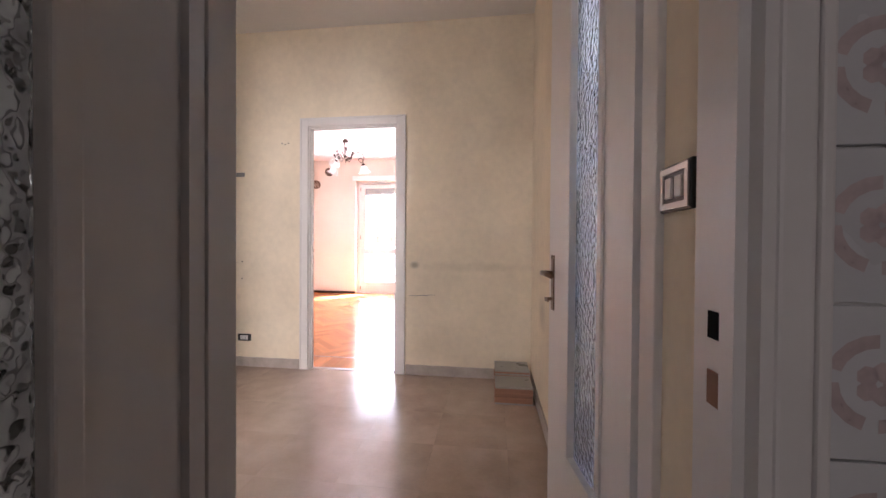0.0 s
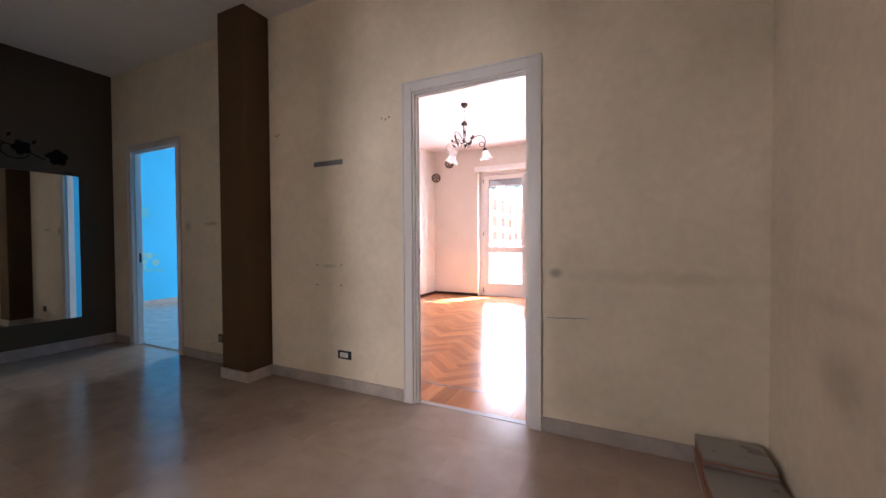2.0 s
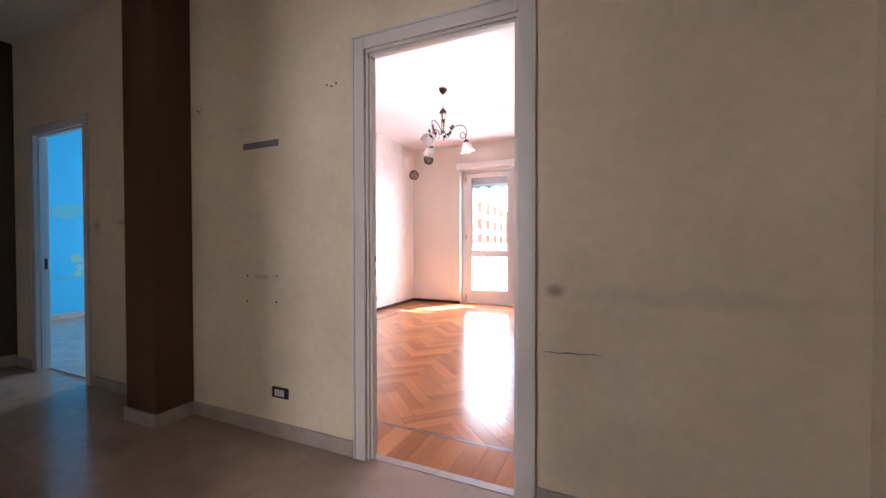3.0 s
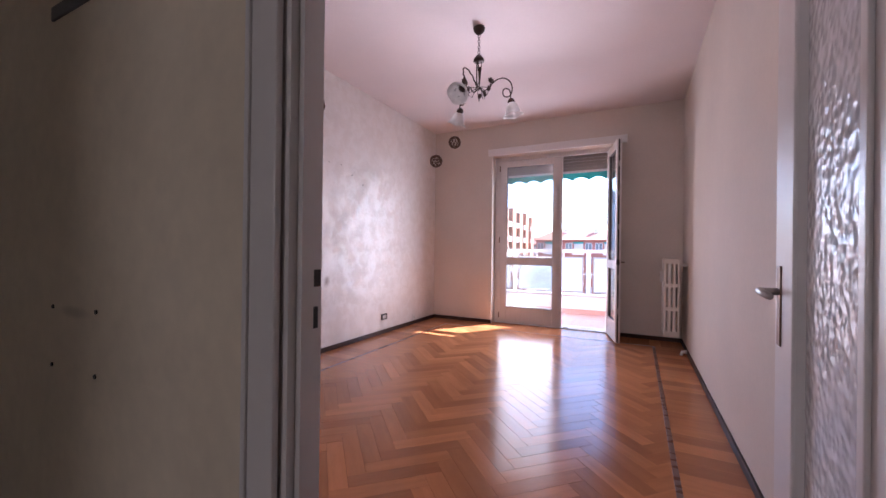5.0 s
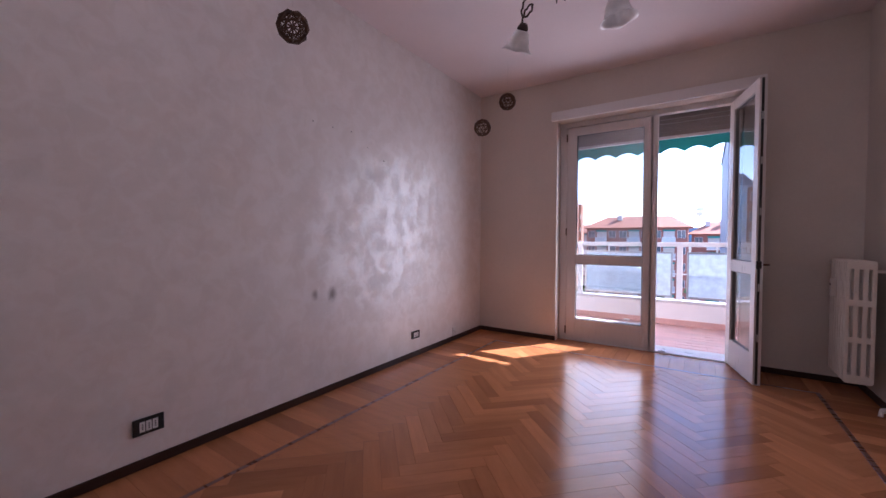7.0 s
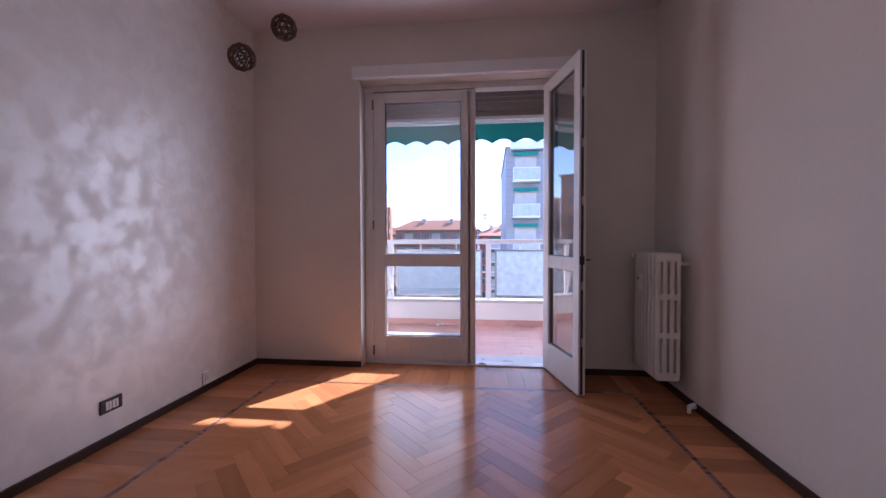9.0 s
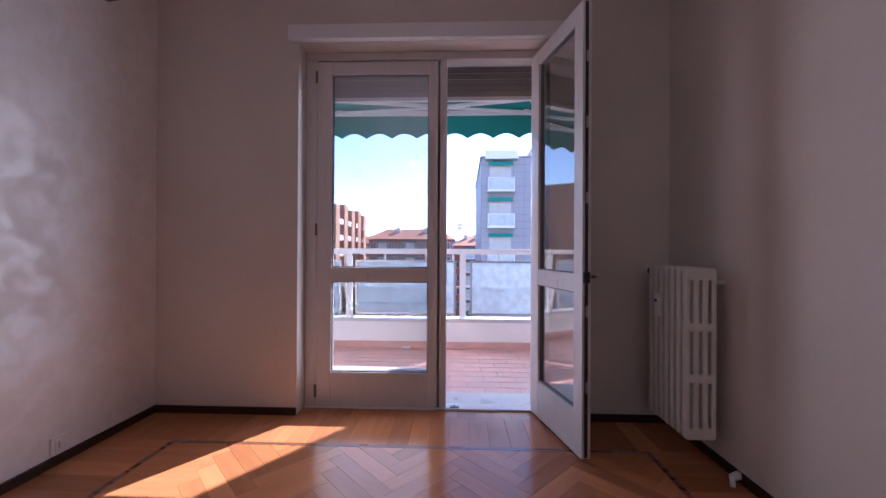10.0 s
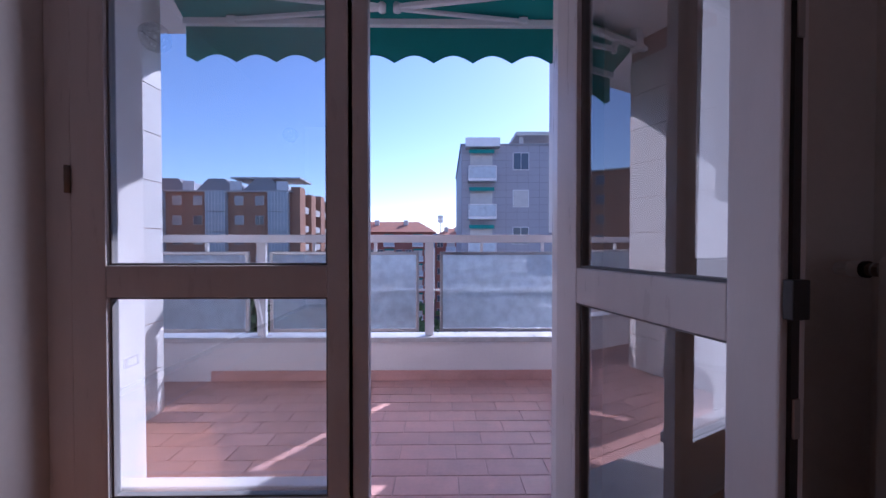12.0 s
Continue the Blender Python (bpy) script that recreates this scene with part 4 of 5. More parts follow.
def socket(name, loc, normal, w, h, label, plate_mat, modules, mod_mat, category="socket"):
    ob = new(name)
    ob.matrix_basis = Matrix.Translation(loc) @ Matrix(((1, 0, 0), (0, 1, 0), (0, 0, 1))).to_4x4() @ pose(0, 0, 0, 0, 0, {"-y": 0, "+x": 90, "-x": -90}[normal])
    tagged(ob, label, category)
    part("plate", boxes((-w / 2, w / 2, -0.009, 0, -h / 2, h / 2), bevel=0.003), plate_mat, ob)
    mw = w * 0.62 / max(modules, 1)
    for k in range(modules):
        x = -w * 0.31 + mw * (k + 0.5)
        kw, kh = (0.42, 0.30) if category == "socket" else (0.33, 0.22)
        mo = part("module", boxes((x - mw * kw, x + mw * kw, -0.013, -0.008, -h * kh, h * kh), bevel=0.0015), mod_mat, ob)
        if category == "socket":
            part("pin_holes", boxes(*[(x - 0.003, x + 0.003, -0.0136, -0.0125, zz - 0.003, zz + 0.003) for zz in (-0.011, 0, 0.011)]), M_BLACK, mo)
    return ob


socket("wall_socket", (-2.15, WALL_Y, 0.26), "-y", 0.125, 0.062, "black socket plate with white modules low on the cream wall", M_BLACK, 2, M_PLASTIC)
socket("wall_socket", (-3.60, WALL_Y, 0.232), "-y", 0.07, 0.075, "small black socket low on the wall beside the pillar", M_BLACK, 1, M_GREY)
socket("light_switch", (HX1, 1.235, 1.205), "-x", 0.115, 0.082, "chrome and black switch plate with two ivory rockers", M_BLACK, 2, M_PLASTIC, "switch")
plate = bpy.data.objects["light_switch"]
part("chrome_frame", boxes((-0.05, 0.05, -0.012, -0.009, 0.026, 0.036), (-0.05, 0.05, -0.012, -0.009, -0.036, -0.026), (-0.05, -0.04, -0.012, -0.009, -0.026, 0.026), (0.04, 0.05, -0.012, -0.009, -0.026, 0.026)), M_STEEL, plate, "chrome inner frame")
tagged(link("cable_strip", boxes((-2.437, -2.152, WALL_Y - 0.006, WALL_Y, 1.698, 1.735), bevel=0.002), M_GREY), "short grey strip fixed to the cream wall", "strip")
for i, (x, z) in enumerate(((-2.415, 0.935), (-2.176, 0.94), (-2.417, 0.781), (-2.178, 0.786), (-1.796, 1.985), (-1.765, 1.975), (-1.735, 1.986), (-2.86, 1.995), (-2.84, 1.985), (-2.82, 1.997))):
    tagged(link("wall_plug", cyl(bmesh.new(), (x, WALL_Y - 0.003, z), (x, WALL_Y + 0.001, z), 0.0055, seg=8), M_BLACK), "small dark screw hole in the cream wall", "wall plug", "screw holes in the wall")
bm = bmesh.new()
tube(bm, [(-0.65 + 0.023 * i, WALL_Y - 0.0004, 0.668 + 0.0012 * i + 0.002 * math.sin(i * 1.7)) for i in range(11)], lambda u: 0.0035 * (1 - abs(2 * u - 1) * 0.7), 6)
tagged(link("wall_scrape", bm, M_GREY), "dark horizontal scrape on the cream wall", "scrape")
tagged(link("loose_cable", tube(bmesh.new(), [(-3.62, WALL_Y - 0.006, 0.22), (-3.72, WALL_Y - 0.008, 0.19), (-3.85, WALL_Y - 0.008, 0.17), (-4.0, WALL_Y - 0.006, 0.16)], 0.003, 6), M_PLASTIC), "thin white cable along the wall by the socket", "cable")

# spare floor tiles stacked in the corner
for name, x, y, n, z0, lab in (("tile_stack", 0.206, 3.31, 10, 0.0, "low stack of spare grey floor tiles in the corner"), ("tile_stack", 0.205, 3.555, 13, 0.0, "taller stack of spare grey floor tiles in the corner")):
    st = thing(name, x, y, 0, lab, "tile stack", "stacks of spare tiles")
    me = None
    for k in range(n):
        mt = M_TILEFACE if k in (0, n - 1) or (n > 11 and k == n - 3) else M_CARD
        if mt is M_TILEFACE or me is None:
            t = part("tile", boxes((-0.13, 0.13, -0.118, 0.118, 0.0005, 0.0115), bevel=0.0015), mt, st)
            me = t.data if mt is M_CARD else me
        else:
            t = new("tile", me)
            t.parent = st
        t.matrix_basis = pose(random.uniform(-0.004, 0.004), random.uniform(-0.003, 0.003), 0.0122 * k, 0, 0, random.uniform(-1.0, 1.0))

# blue room stickers on the far wall
for nm, y, z, col, lab, shapes in (
    ("cloud_sticker", 5.05, 1.62, M_GREEN, "pale green cloud sticker on the blue wall", ((0, 0, 0.12), (0.13, 0.03, 0.10), (-0.12, -0.02, 0.09))),
    ("animal_sticker", 5.15, 0.86, M_YELLOW, "pale green and yellow animal sticker on the blue wall", ((0, 0.05, 0.07), (0.12, 0.02, 0.06), (0.04, -0.08, 0.05), (0.02, -0.18, 0.05), (0.22, -0.10, 0.06)))):
    st = thing(nm, -7.929, y, z, lab, "wall sticker")
    for dy, dz, r in shapes:
        part("patch", cyl(bmesh.new(), (0, dy, dz), (0.002 + 0.001 * random.random(), dy, dz), r, seg=14), col, st)
    if nm == "animal_sticker":
        part("grass", boxes((0, 0.002, -0.25, 0.35, -0.26, -0.22)), M_GREEN, st)
        part("bar", boxes((0, 0.0025, -0.15, 0.30, 0.02, 0.04)), M_GREEN, st)

# ---- living room things ----
socket("wall_socket", (LX0, 5.128, 0.215), "+x", 0.135, 0.085, "black socket plate with three white modules on the stucco wall", M_BLACK, 3, M_PLASTIC)
socket("wall_socket", (LX0, 7.36, 0.215), "+x", 0.125, 0.075, "black socket plate with white modules on the stucco wall", M_BLACK, 2, M_PLASTIC)
socket("wall_socket", (LX0, 8.09, 0.10), "+x", 0.075, 0.095, "small white socket low on the stucco wall", M_PLASTIC, 1, M_PLASTIC)
for y, z in ((6.15, 2.02), (6.33, 2.02), (6.52, 2.03), (6.7, 1.94), (6.9, 1.86)):
    tagged(link("wall_plug", cyl(bmesh.new(), (LX0 - 0.001, y, z), (LX0 + 0.003, y, z), 0.004, seg=8), M_BLACK), "small dark hook in the stucco wall", "wall plug", "hooks in the stucco wall")


def rattan_ball(x, y, z, seed):
    ob = thing("rattan_ball", x, y, z, "brown openwork rattan ball hanging on a thread", "ornament", "hanging rattan balls")
    bm = bmesh.new()
    bmesh.ops.create_icosphere(bm, subdivisions=2, radius=0.078)
    bmesh.ops.dissolve_limit(bm, angle_limit=0.0, verts=bm.verts[:], edges=bm.edges[:])
    rnd = random.Random(seed)
    es = [e for e in bm.edges if rnd.random() < 0.12]
    bmesh.ops.dissolve_edges(bm, edges=es, use_verts=False)
    bmesh.ops.wireframe(bm, faces=bm.faces[:], thickness=0.017, use_replace=True, use_even_offset=False)
    part("weave", bm, M_RATTAN, ob)
    part("thread", cyl(bmesh.new(), (0, 0, 0.07), (0, 0, H - z), 0.0006, seg=5), M_WHITE, ob, "thin nylon thread")
    return ob


rattan_ball(-3.48, 5.65, 2.316, 1)
rattan_ball(-3.452, 7.792, 2.287, 2)
rattan_ball(-3.268, 7.979, 2.566, 3)

chand = thing("chandelier", -2.235, 6.257, H, "dark bronze chandelier with three frosted flower shades", "ceiling lamp")
part("canopy", lathe(bmesh.new(), [(0.0, 0.0), (0.048, 0.0), (0.05, -0.01), (0.042, -0.035), (0.02, -0.055), (0.006, -0.062)], 24), M_BRONZE, chand, smooth=True)
bm = bmesh.new()
for k in range(7):
    a = k * math.pi / 2
    tube(bm, [(0.009 * math.cos(t) * math.cos(a), 0.009 * math.cos(t) * math.sin(a), -0.072 - 0.023 * k + 0.014 * math.sin(t)) for t in [2 * math.pi * i / 12 for i in range(13)]], 0.0022, 5)
part("chain", bm, M_BRONZE, chand)
part("cup", lathe(bmesh.new(), [(0.006, -0.225), (0.02, -0.235), (0.042, -0.265), (0.046, -0.285), (0.0, -0.287)], 24), M_BRONZE, chand, smooth=True)
for k in range(3):
    a = radians(27 + 120 * k)
    part("stem", tube(bmesh.new(), [(0.025 * math.cos(a + u * 1.2) * (1 - 0.6 * u), 0.025 * math.sin(a + u * 1.2) * (1 - 0.6 * u), -0.28 - 0.25 * u) for u in [i / 8 for i in range(9)]], 0.005, 8), M_BRONZE, chand, smooth=True)


def bell_wave(r, z, a, u):
    w = u ** 3
    return r * (1 + 0.28 * w * math.cos(5 * a)), z - 0.042 * w * (0.5 + 0.5 * math.cos(5 * a))


for k in range(3):
    a = radians(27 + 120 * k)
    ca, sa = math.cos(a), math.sin(a)
    line = [(0.01, -0.50), (0.03, -0.53), (0.06, -0.525), (0.10, -0.485), (0.145, -0.445), (0.195, -0.428), (0.245, -0.440), (0.278, -0.478), (0.285, -0.525), (0.268, -0.565), (0.235, -0.580), (0.208, -0.562), (0.208, -0.528), (0.236, -0.515), (0.264, -0.532), (0.272, -0.570), (0.275, -0.605)]
    pts = []
    for i in range(len(line) - 1):
        for s in (0, 0.34, 0.67):
            p0, p1, p2, p3 = (line[max(i - 1, 0)], line[i], line[i + 1], line[min(i + 2, len(line) - 1)])
            q = [0.5 * (2 * p1[c] + (p2[c] - p0[c]) * s + (2 * p0[c] - 5 * p1[c] + 4 * p2[c] - p3[c]) * s * s + (3 * p1[c] - p0[c] - 3 * p2[c] + p3[c]) * s ** 3) for c in (0, 1)]
            twist = 0.012 * math.sin(i * 0.9)
            pts.append((q[0] * ca - twist * sa, q[0] * sa + twist * ca, q[1]))
    arm = part("arm", tube(bmesh.new(), pts, 0.0055, 8), M_BRONZE, chand, smooth=True)
    neck = Matrix.Translation((0.275 * ca, 0.275 * sa, -0.605)) @ Matrix.Rotation(a, 4, "Z") @ Matrix.Rotation(radians((-9, -30, -48)[k]), 4, "Y")
    part("shade_cup", lathe(bmesh.new(), [(0.0, 0.012), (0.02, 0.008), (0.03, -0.012), (0.032, -0.028), (0.0, -0.03)], 20, neck), M_BRONZE, arm, smooth=True)
    part("shade", lathe(bmesh.new(), [(0.024, -0.022), (0.042, -0.040), (0.053, -0.065), (0.059, -0.090), (0.066, -0.112), (0.086, -0.130), (0.083, -0.129), (0.063, -0.110), (0.056, -0.088), (0.050, -0.065), (0.039, -0.042)], 40, neck, bell_wave), M_BELL, arm, "frosted white flower-shaped glass", True)
    for r0, h0, da in ((0.14, -0.44, 0.5), (0.10, -0.555, -0.7), (0.16, -0.52, 1.1)):
        b = a + da
        end = (r0 * math.cos(b), r0 * math.sin(b), h0)
        tw = part("twig", tube(bmesh.new(), [(0.02 * ca, 0.02 * sa, -0.50), (0.6 * end[0], 0.6 * end[1], h0 - 0.045), (0.9 * end[0], 0.9 * end[1], h0 - 0.03), end], 0.003, 6), M_BRONZE, chand, smooth=True)
        bm = lathe(bmesh.new(), [(0.0, -0.004), (0.012, 0.002), (0.017, 0.016), (0.014, 0.030), (0.016, 0.036), (0.0, 0.026)], 12, Matrix.Translation(end) @ Matrix.Rotation(da * 0.6, 4, "X"), lambda r, z, an, u: (r * (1 + 0.2 * u * math.cos(4 * an)), z))
        part("rosebud", bm, M_BRONZE, tw, smooth=True)

# ---- kitchen tiles ----
wall_k = bpy.data.objects["wall_kitchen_far"]
kt = boxes((0.0015, 0.1485, -0.007, 0.0, 0.0015, 0.1485), bevel=0.0015)
me_k = bpy.data.meshes.new("kitchen_tile")
kt.to_mesh(me_k)
kt.free()
me_k.materials.append(M_KTILE)
fl = bmesh.new()
for k in range(20):
    a, b = 2 * math.pi * k / 20, 2 * math.pi * (k + 1) / 20
    if k % 5 == 4:
        continue
    fl.faces.new([fl.verts.new((0.075 + r * math.cos(c), -0.0074, 0.075 + r * math.sin(c))) for r, c in ((0.034, a), (0.047, a), (0.047, b), (0.034, b))])
for k in range(5):
    a = 2 * math.pi * k / 5
    fl.faces.new([fl.verts.new((0.075 + 0.012 * math.cos(a) + 0.010 * math.cos(c), -0.0074, 0.075 + 0.012 * math.sin(a) + 0.010 * math.sin(c))) for c in [2 * math.pi * i / 7 for i in range(7)]])
me_f = bpy.data.meshes.new("tile_print")
fl.to_mesh(me_f)
fl.free()
me_f.materials.append(M_KFLOWER)
for i in range(4):
    for j in range(12):
        t = new("tile", me_k)
        t.parent = wall_k
        t.location = (0.340 + 0.15 * i, 0.949, 0.15 + 0.15 * j)
        p = new("tile_print", me_f)
        p.parent = t

# ---- outside ----
M_BRICK = mat("orange_brick_facade", (0.42, 0.21, 0.13), 0.85, var=0.18, scale=0.6, fine=6, bump=0.05)
M_BRICK2 = mat("red_brick_facade", (0.33, 0.13, 0.10), 0.85, var=0.18, scale=0.5, fine=6, bump=0.05)
M_GREYTILE = mat("grey_mosaic_facade", (0.36, 0.35, 0.385), 0.6, var=0.06, scale=0.5, fine=4, pieces=0.03)
M_CONC = mat("pale_concrete", (0.55, 0.53, 0.50), 0.8, var=0.12, scale=0.8)
M_ROOF = mat("red_roof_tile", (0.42, 0.17, 0.10), 0.8, var=0.2, scale=0.8, fine=5)
M_WINDOW = mat("dark_window_glass", (0.08, 0.10, 0.13), 0.12, var=0.2, scale=0.5, bump=0)
M_BLIND = mat("pale_roller_blind", (0.55, 0.53, 0.50), 0.7, var=0.1)
M_SLATE = mat("grey_sheet_roof", (0.27, 0.28, 0.30), 0.5, var=0.12, scale=0.6)
M_VERANDA = mat("pale_glazed_veranda", (0.48, 0.54, 0.58), 0.35, var=0.15)
M_GROUND = mat("street_asphalt", (0.06, 0.06, 0.06), 0.9, var=0.3, scale=0.05, fine=1)
# the blue of distant haze is mixed into the hill colour itself
M_HILL = mat("wooded_hill_haze_tint", (0.16, 0.24, 0.32), 0.95, var=0.15, scale=0.01, fine=0.1, bump=0)
M_LEAF = mat("tree_foliage", (0.06, 0.10, 0.03), 0.8, var=0.4, scale=2)
M_BARK = mat("tree_bark", (0.12, 0.08, 0.05), 0.9, var=0.3)
GZ = -15.0
struct("ground", boxes((-3000, 3000, -3000, 3000, GZ - 1, GZ)), M_GROUND, "grey street ground between the blocks", "ground")
bm = bmesh.new()
prev = None
for i in range(81):
    x = -1800 + 45 * i
    h = 40 + 45 * noise.noise(Vector((x * 0.0021, 3.1, 0))) + 18 * noise.noise(Vector((x * 0.008, 7.7, 0)))
    cur = [bm.verts.new((x, 1500, GZ)), bm.verts.new((x, 1500, max(h, 8))), bm.verts.new((x, 1900, GZ))]
    if prev:
        bm.faces.new((prev[0], cur[0], cur[1], prev[1])), bm.faces.new((prev[1], cur[1], cur[2], prev[2]))
    prev = cur
tagged(link("hill_backdrop", bm, M_HILL, True), "wooded hills on the horizon with blue haze put into their colour", "hills", kind="structure")


def block(name, x, y, rz, w, d, top, floors, bays, material, label, style, side_bays=0):
    """An apartment block: its front faces -y in its own frame; storeys of 3 m counted down from the top."""
    ob = thing(name, x, y, GZ, label, "building", "apartment blocks", rz=rz)
    hh = top - GZ
    part("wall", boxes((0, w, 0, d, 0, hh)), material, ob)
    bw = w / bays
    for f in range(floors):
        z = hh - 3.0 * (f + 1) + 0.1
        for b in range(bays):
            cx = bw * (b + 0.5)
            kind = style(f, b)
            if kind == "window" or kind == "blind":
                o = part("window", boxes((cx - 0.65, cx + 0.65, -0.05, 0.02, z + 0.9, z + 2.3)), M_WHITEMETAL, ob)
                if kind == "blind":
                    part("blind", boxes((cx - 0.6, cx + 0.6, -0.08, -0.05, z + 0.95, z + 2.25)), M_BLIND, o)
                else:
                    part("pane", boxes((cx - 0.6, cx - 0.03, -0.08, -0.05, z + 0.95, z + 2.25)), M_WINDOW, o)
                    part("pane", boxes((cx + 0.03, cx + 0.6, -0.08, -0.05, z + 0.95, z + 2.25)), M_WINDOW, o)
            elif kind == "balcony":
                o = part("balcony", boxes((cx - 1.1, cx + 1.1, -1.1, 0, z - 0.12, z + 0.08), (cx - 1.1, cx - 1.04, -1.1, -1.04, z, z + 1.05), (cx + 1.04, cx + 1.1, -1.1, -1.04, z, z + 1.05), (cx - 1.1, cx + 1.1, -1.1, -1.05, z + 1.0, z + 1.06)), M_WHITEMETAL, ob)
                part("panel", boxes((cx - 1.02, cx + 1.02, -1.09, -1.06, z + 0.12, z + 0.98)), M_VERANDA, o)
                part("door", boxes((cx - 0.9, cx + 0.9, -0.04, 0.02, z + 0.05, z + 2.3)), M_BLIND, o)
                part("awning", boxes((cx - 1.0, cx + 1.0, -0.5, -0.02, z + 2.35, z + 2.45), (cx - 1.0, cx + 1.0, -0.52, -0.5, z + 2.15, z + 2.45)), M_TEAL, o)
            elif kind == "veranda":
                o = part("veranda", boxes((cx - bw * 0.46, cx + bw * 0.46, -1.0, 0, z, z + 2.85)), M_VERANDA, ob)
                part("slab", boxes((cx - bw * 0.48, cx + bw * 0.48, -1.1, 0, z - 0.12, z)), M_CONC, o)
                for k in range(7):
                    xx = cx - bw * 0.46 + bw * 0.92 * k / 6
                    part("mullion", boxes((xx - 0.04, xx + 0.04, -1.05, -1.0, z, z + 2.85)), M_WHITEMETAL, o)
                part("rail", boxes((cx - bw * 0.46, cx + bw * 0.46, -1.06, -1.0, z + 1.0, z + 1.1)), M_WHITEMETAL, o)
        for b in range(side_bays):
            cy = d / side_bays * (b + 0.5)
            o = part("side_balcony", boxes((w, w + 1.3, cy - 1.6, cy + 1.6, z - 0.1, z + 0.1), (w + 1.24, w + 1.3, cy - 1.6, cy + 1.6, z + 0.1, z + 0.95)), M_CONC, ob)
            part("door", boxes((w, w + 0.03, cy - 0.8, cy + 0.8, z + 0.1, z + 2.3)), M_WINDOW, o)
    return ob, hh


def flat_roof(ob, hh, w, d):
    part("roof_edge", boxes((-0.4, w + 0.4, -0.4, d + 0.4, hh, hh + 0.25)), M_CONC, ob)


# grey clad block
tw, hh = block("apartment_block", 0.13, 38.7, -1.1, 16, 16, 9.0, 8, 5, M_GREYTILE, "grey tiled apartment block with white balconies", lambda f, b: "balcony" if b == 0 else ("blind" if (f * 3 + b) % 4 == 0 else "window"))
part("parapet_rail", boxes((0.3, 3.0, -0.9, 0.0, hh - 0.3, hh + 0.4)), M_WHITEMETAL, tw)
part("coping", boxes((-0.1, 16.1, -0.1, 0.25, hh, hh + 0.12), (-0.1, 0.25, 0.25, 16.1, hh, hh + 0.12)), M_SLATE, tw, "dark roof coping")
part("roof_canopy", boxes((4.6, 9.5, 1.0, 6.0, hh + 1.1, hh + 1.4), (5.0, 5.3, 1.5, 1.8, hh, hh + 1.1), (8.6, 8.9, 1.5, 1.8, hh, hh + 1.1)), M_CONC, tw)
seams = bmesh.new()
for k in range(40):
    box(seams, 0, 16, -0.012, -0.001, hh - 0.6 * k - 0.02, hh - 0.6 * k)
for k in range(18):
    box(seams, 0.9 * k, 0.9 * k + 0.02, -0.013, -0.002, hh - 24, hh)
tagged(part("cladding_seams", seams, M_GREY, tw), kind="stuff")

# brick block with glazed verandas
bk, hh = block("apartment_block", -46, 66, 2, 21.5, 34, 8.9, 8, 7, M_BRICK, "orange brick apartment block with glazed verandas", lambda f, b: "veranda" if b in (0, 3, 6) else ("blind" if (f + b) % 3 else "window"), side_bays=5)
flat_roof(bk, hh, 21.5, 34)
for rx in (0.2, 7.2, 14.2):
    shed = bmesh.new()
    p = [shed.verts.new(v) for v in ((rx, 0.3, hh + 0.25), (rx + 6, 0.3, hh + 0.25), (rx + 4.4, 0.3, hh + 2.1), (rx + 1.9, 0.3, hh + 2.1), (rx, 9, hh + 0.25), (rx + 6, 9, hh + 0.25), (rx + 4.4, 9, hh + 2.1), (rx + 1.9, 9, hh + 2.1))]
    for f in ((0, 1, 2, 3), (4, 5, 6, 7), (0, 1, 5, 4), (1, 2, 6, 5), (2, 3, 7, 6), (3, 0, 4, 7)):
        shed.faces.new([p[i] for i in f])
    dormer = part("roof_shed", shed, M_SLATE, bk, "grey sheet metal roof")
    part("dormer_window", boxes((rx + 5.2, rx + 6.9, 0.1, 0.35, hh + 0.35, hh + 1.7)), M_WHITEMETAL, dormer)
part("roof_canopy", boxes((12.5, 23.0, 0.2, 6, hh + 2.1, hh + 2.35)), M_CONC, bk)
for k in range(6):
    part("pier", boxes((21.5, 22.9, 0.3 + 5.9 * k, 2.9 + 5.9 * k, 0, hh + (0.4 if k % 2 else 0.9))), M_BRICK, bk)
for k in range(12):
    part("roof_mast", boxes((21.0, 21.06, 3 + 2.6 * k, 3.06 + 2.6 * k, hh, hh + 1.6)), M_STEEL, bk)
# brick block seen in the glass of the open leaf
b2, hh = block("apartment_block", -64, 24, 58, 42, 14, 12.0, 9, 11, M_BRICK, "tall orange brick apartment block", lambda f, b: "window" if b % 3 == 1 else "")
flat_roof(b2, hh, 42, 14)
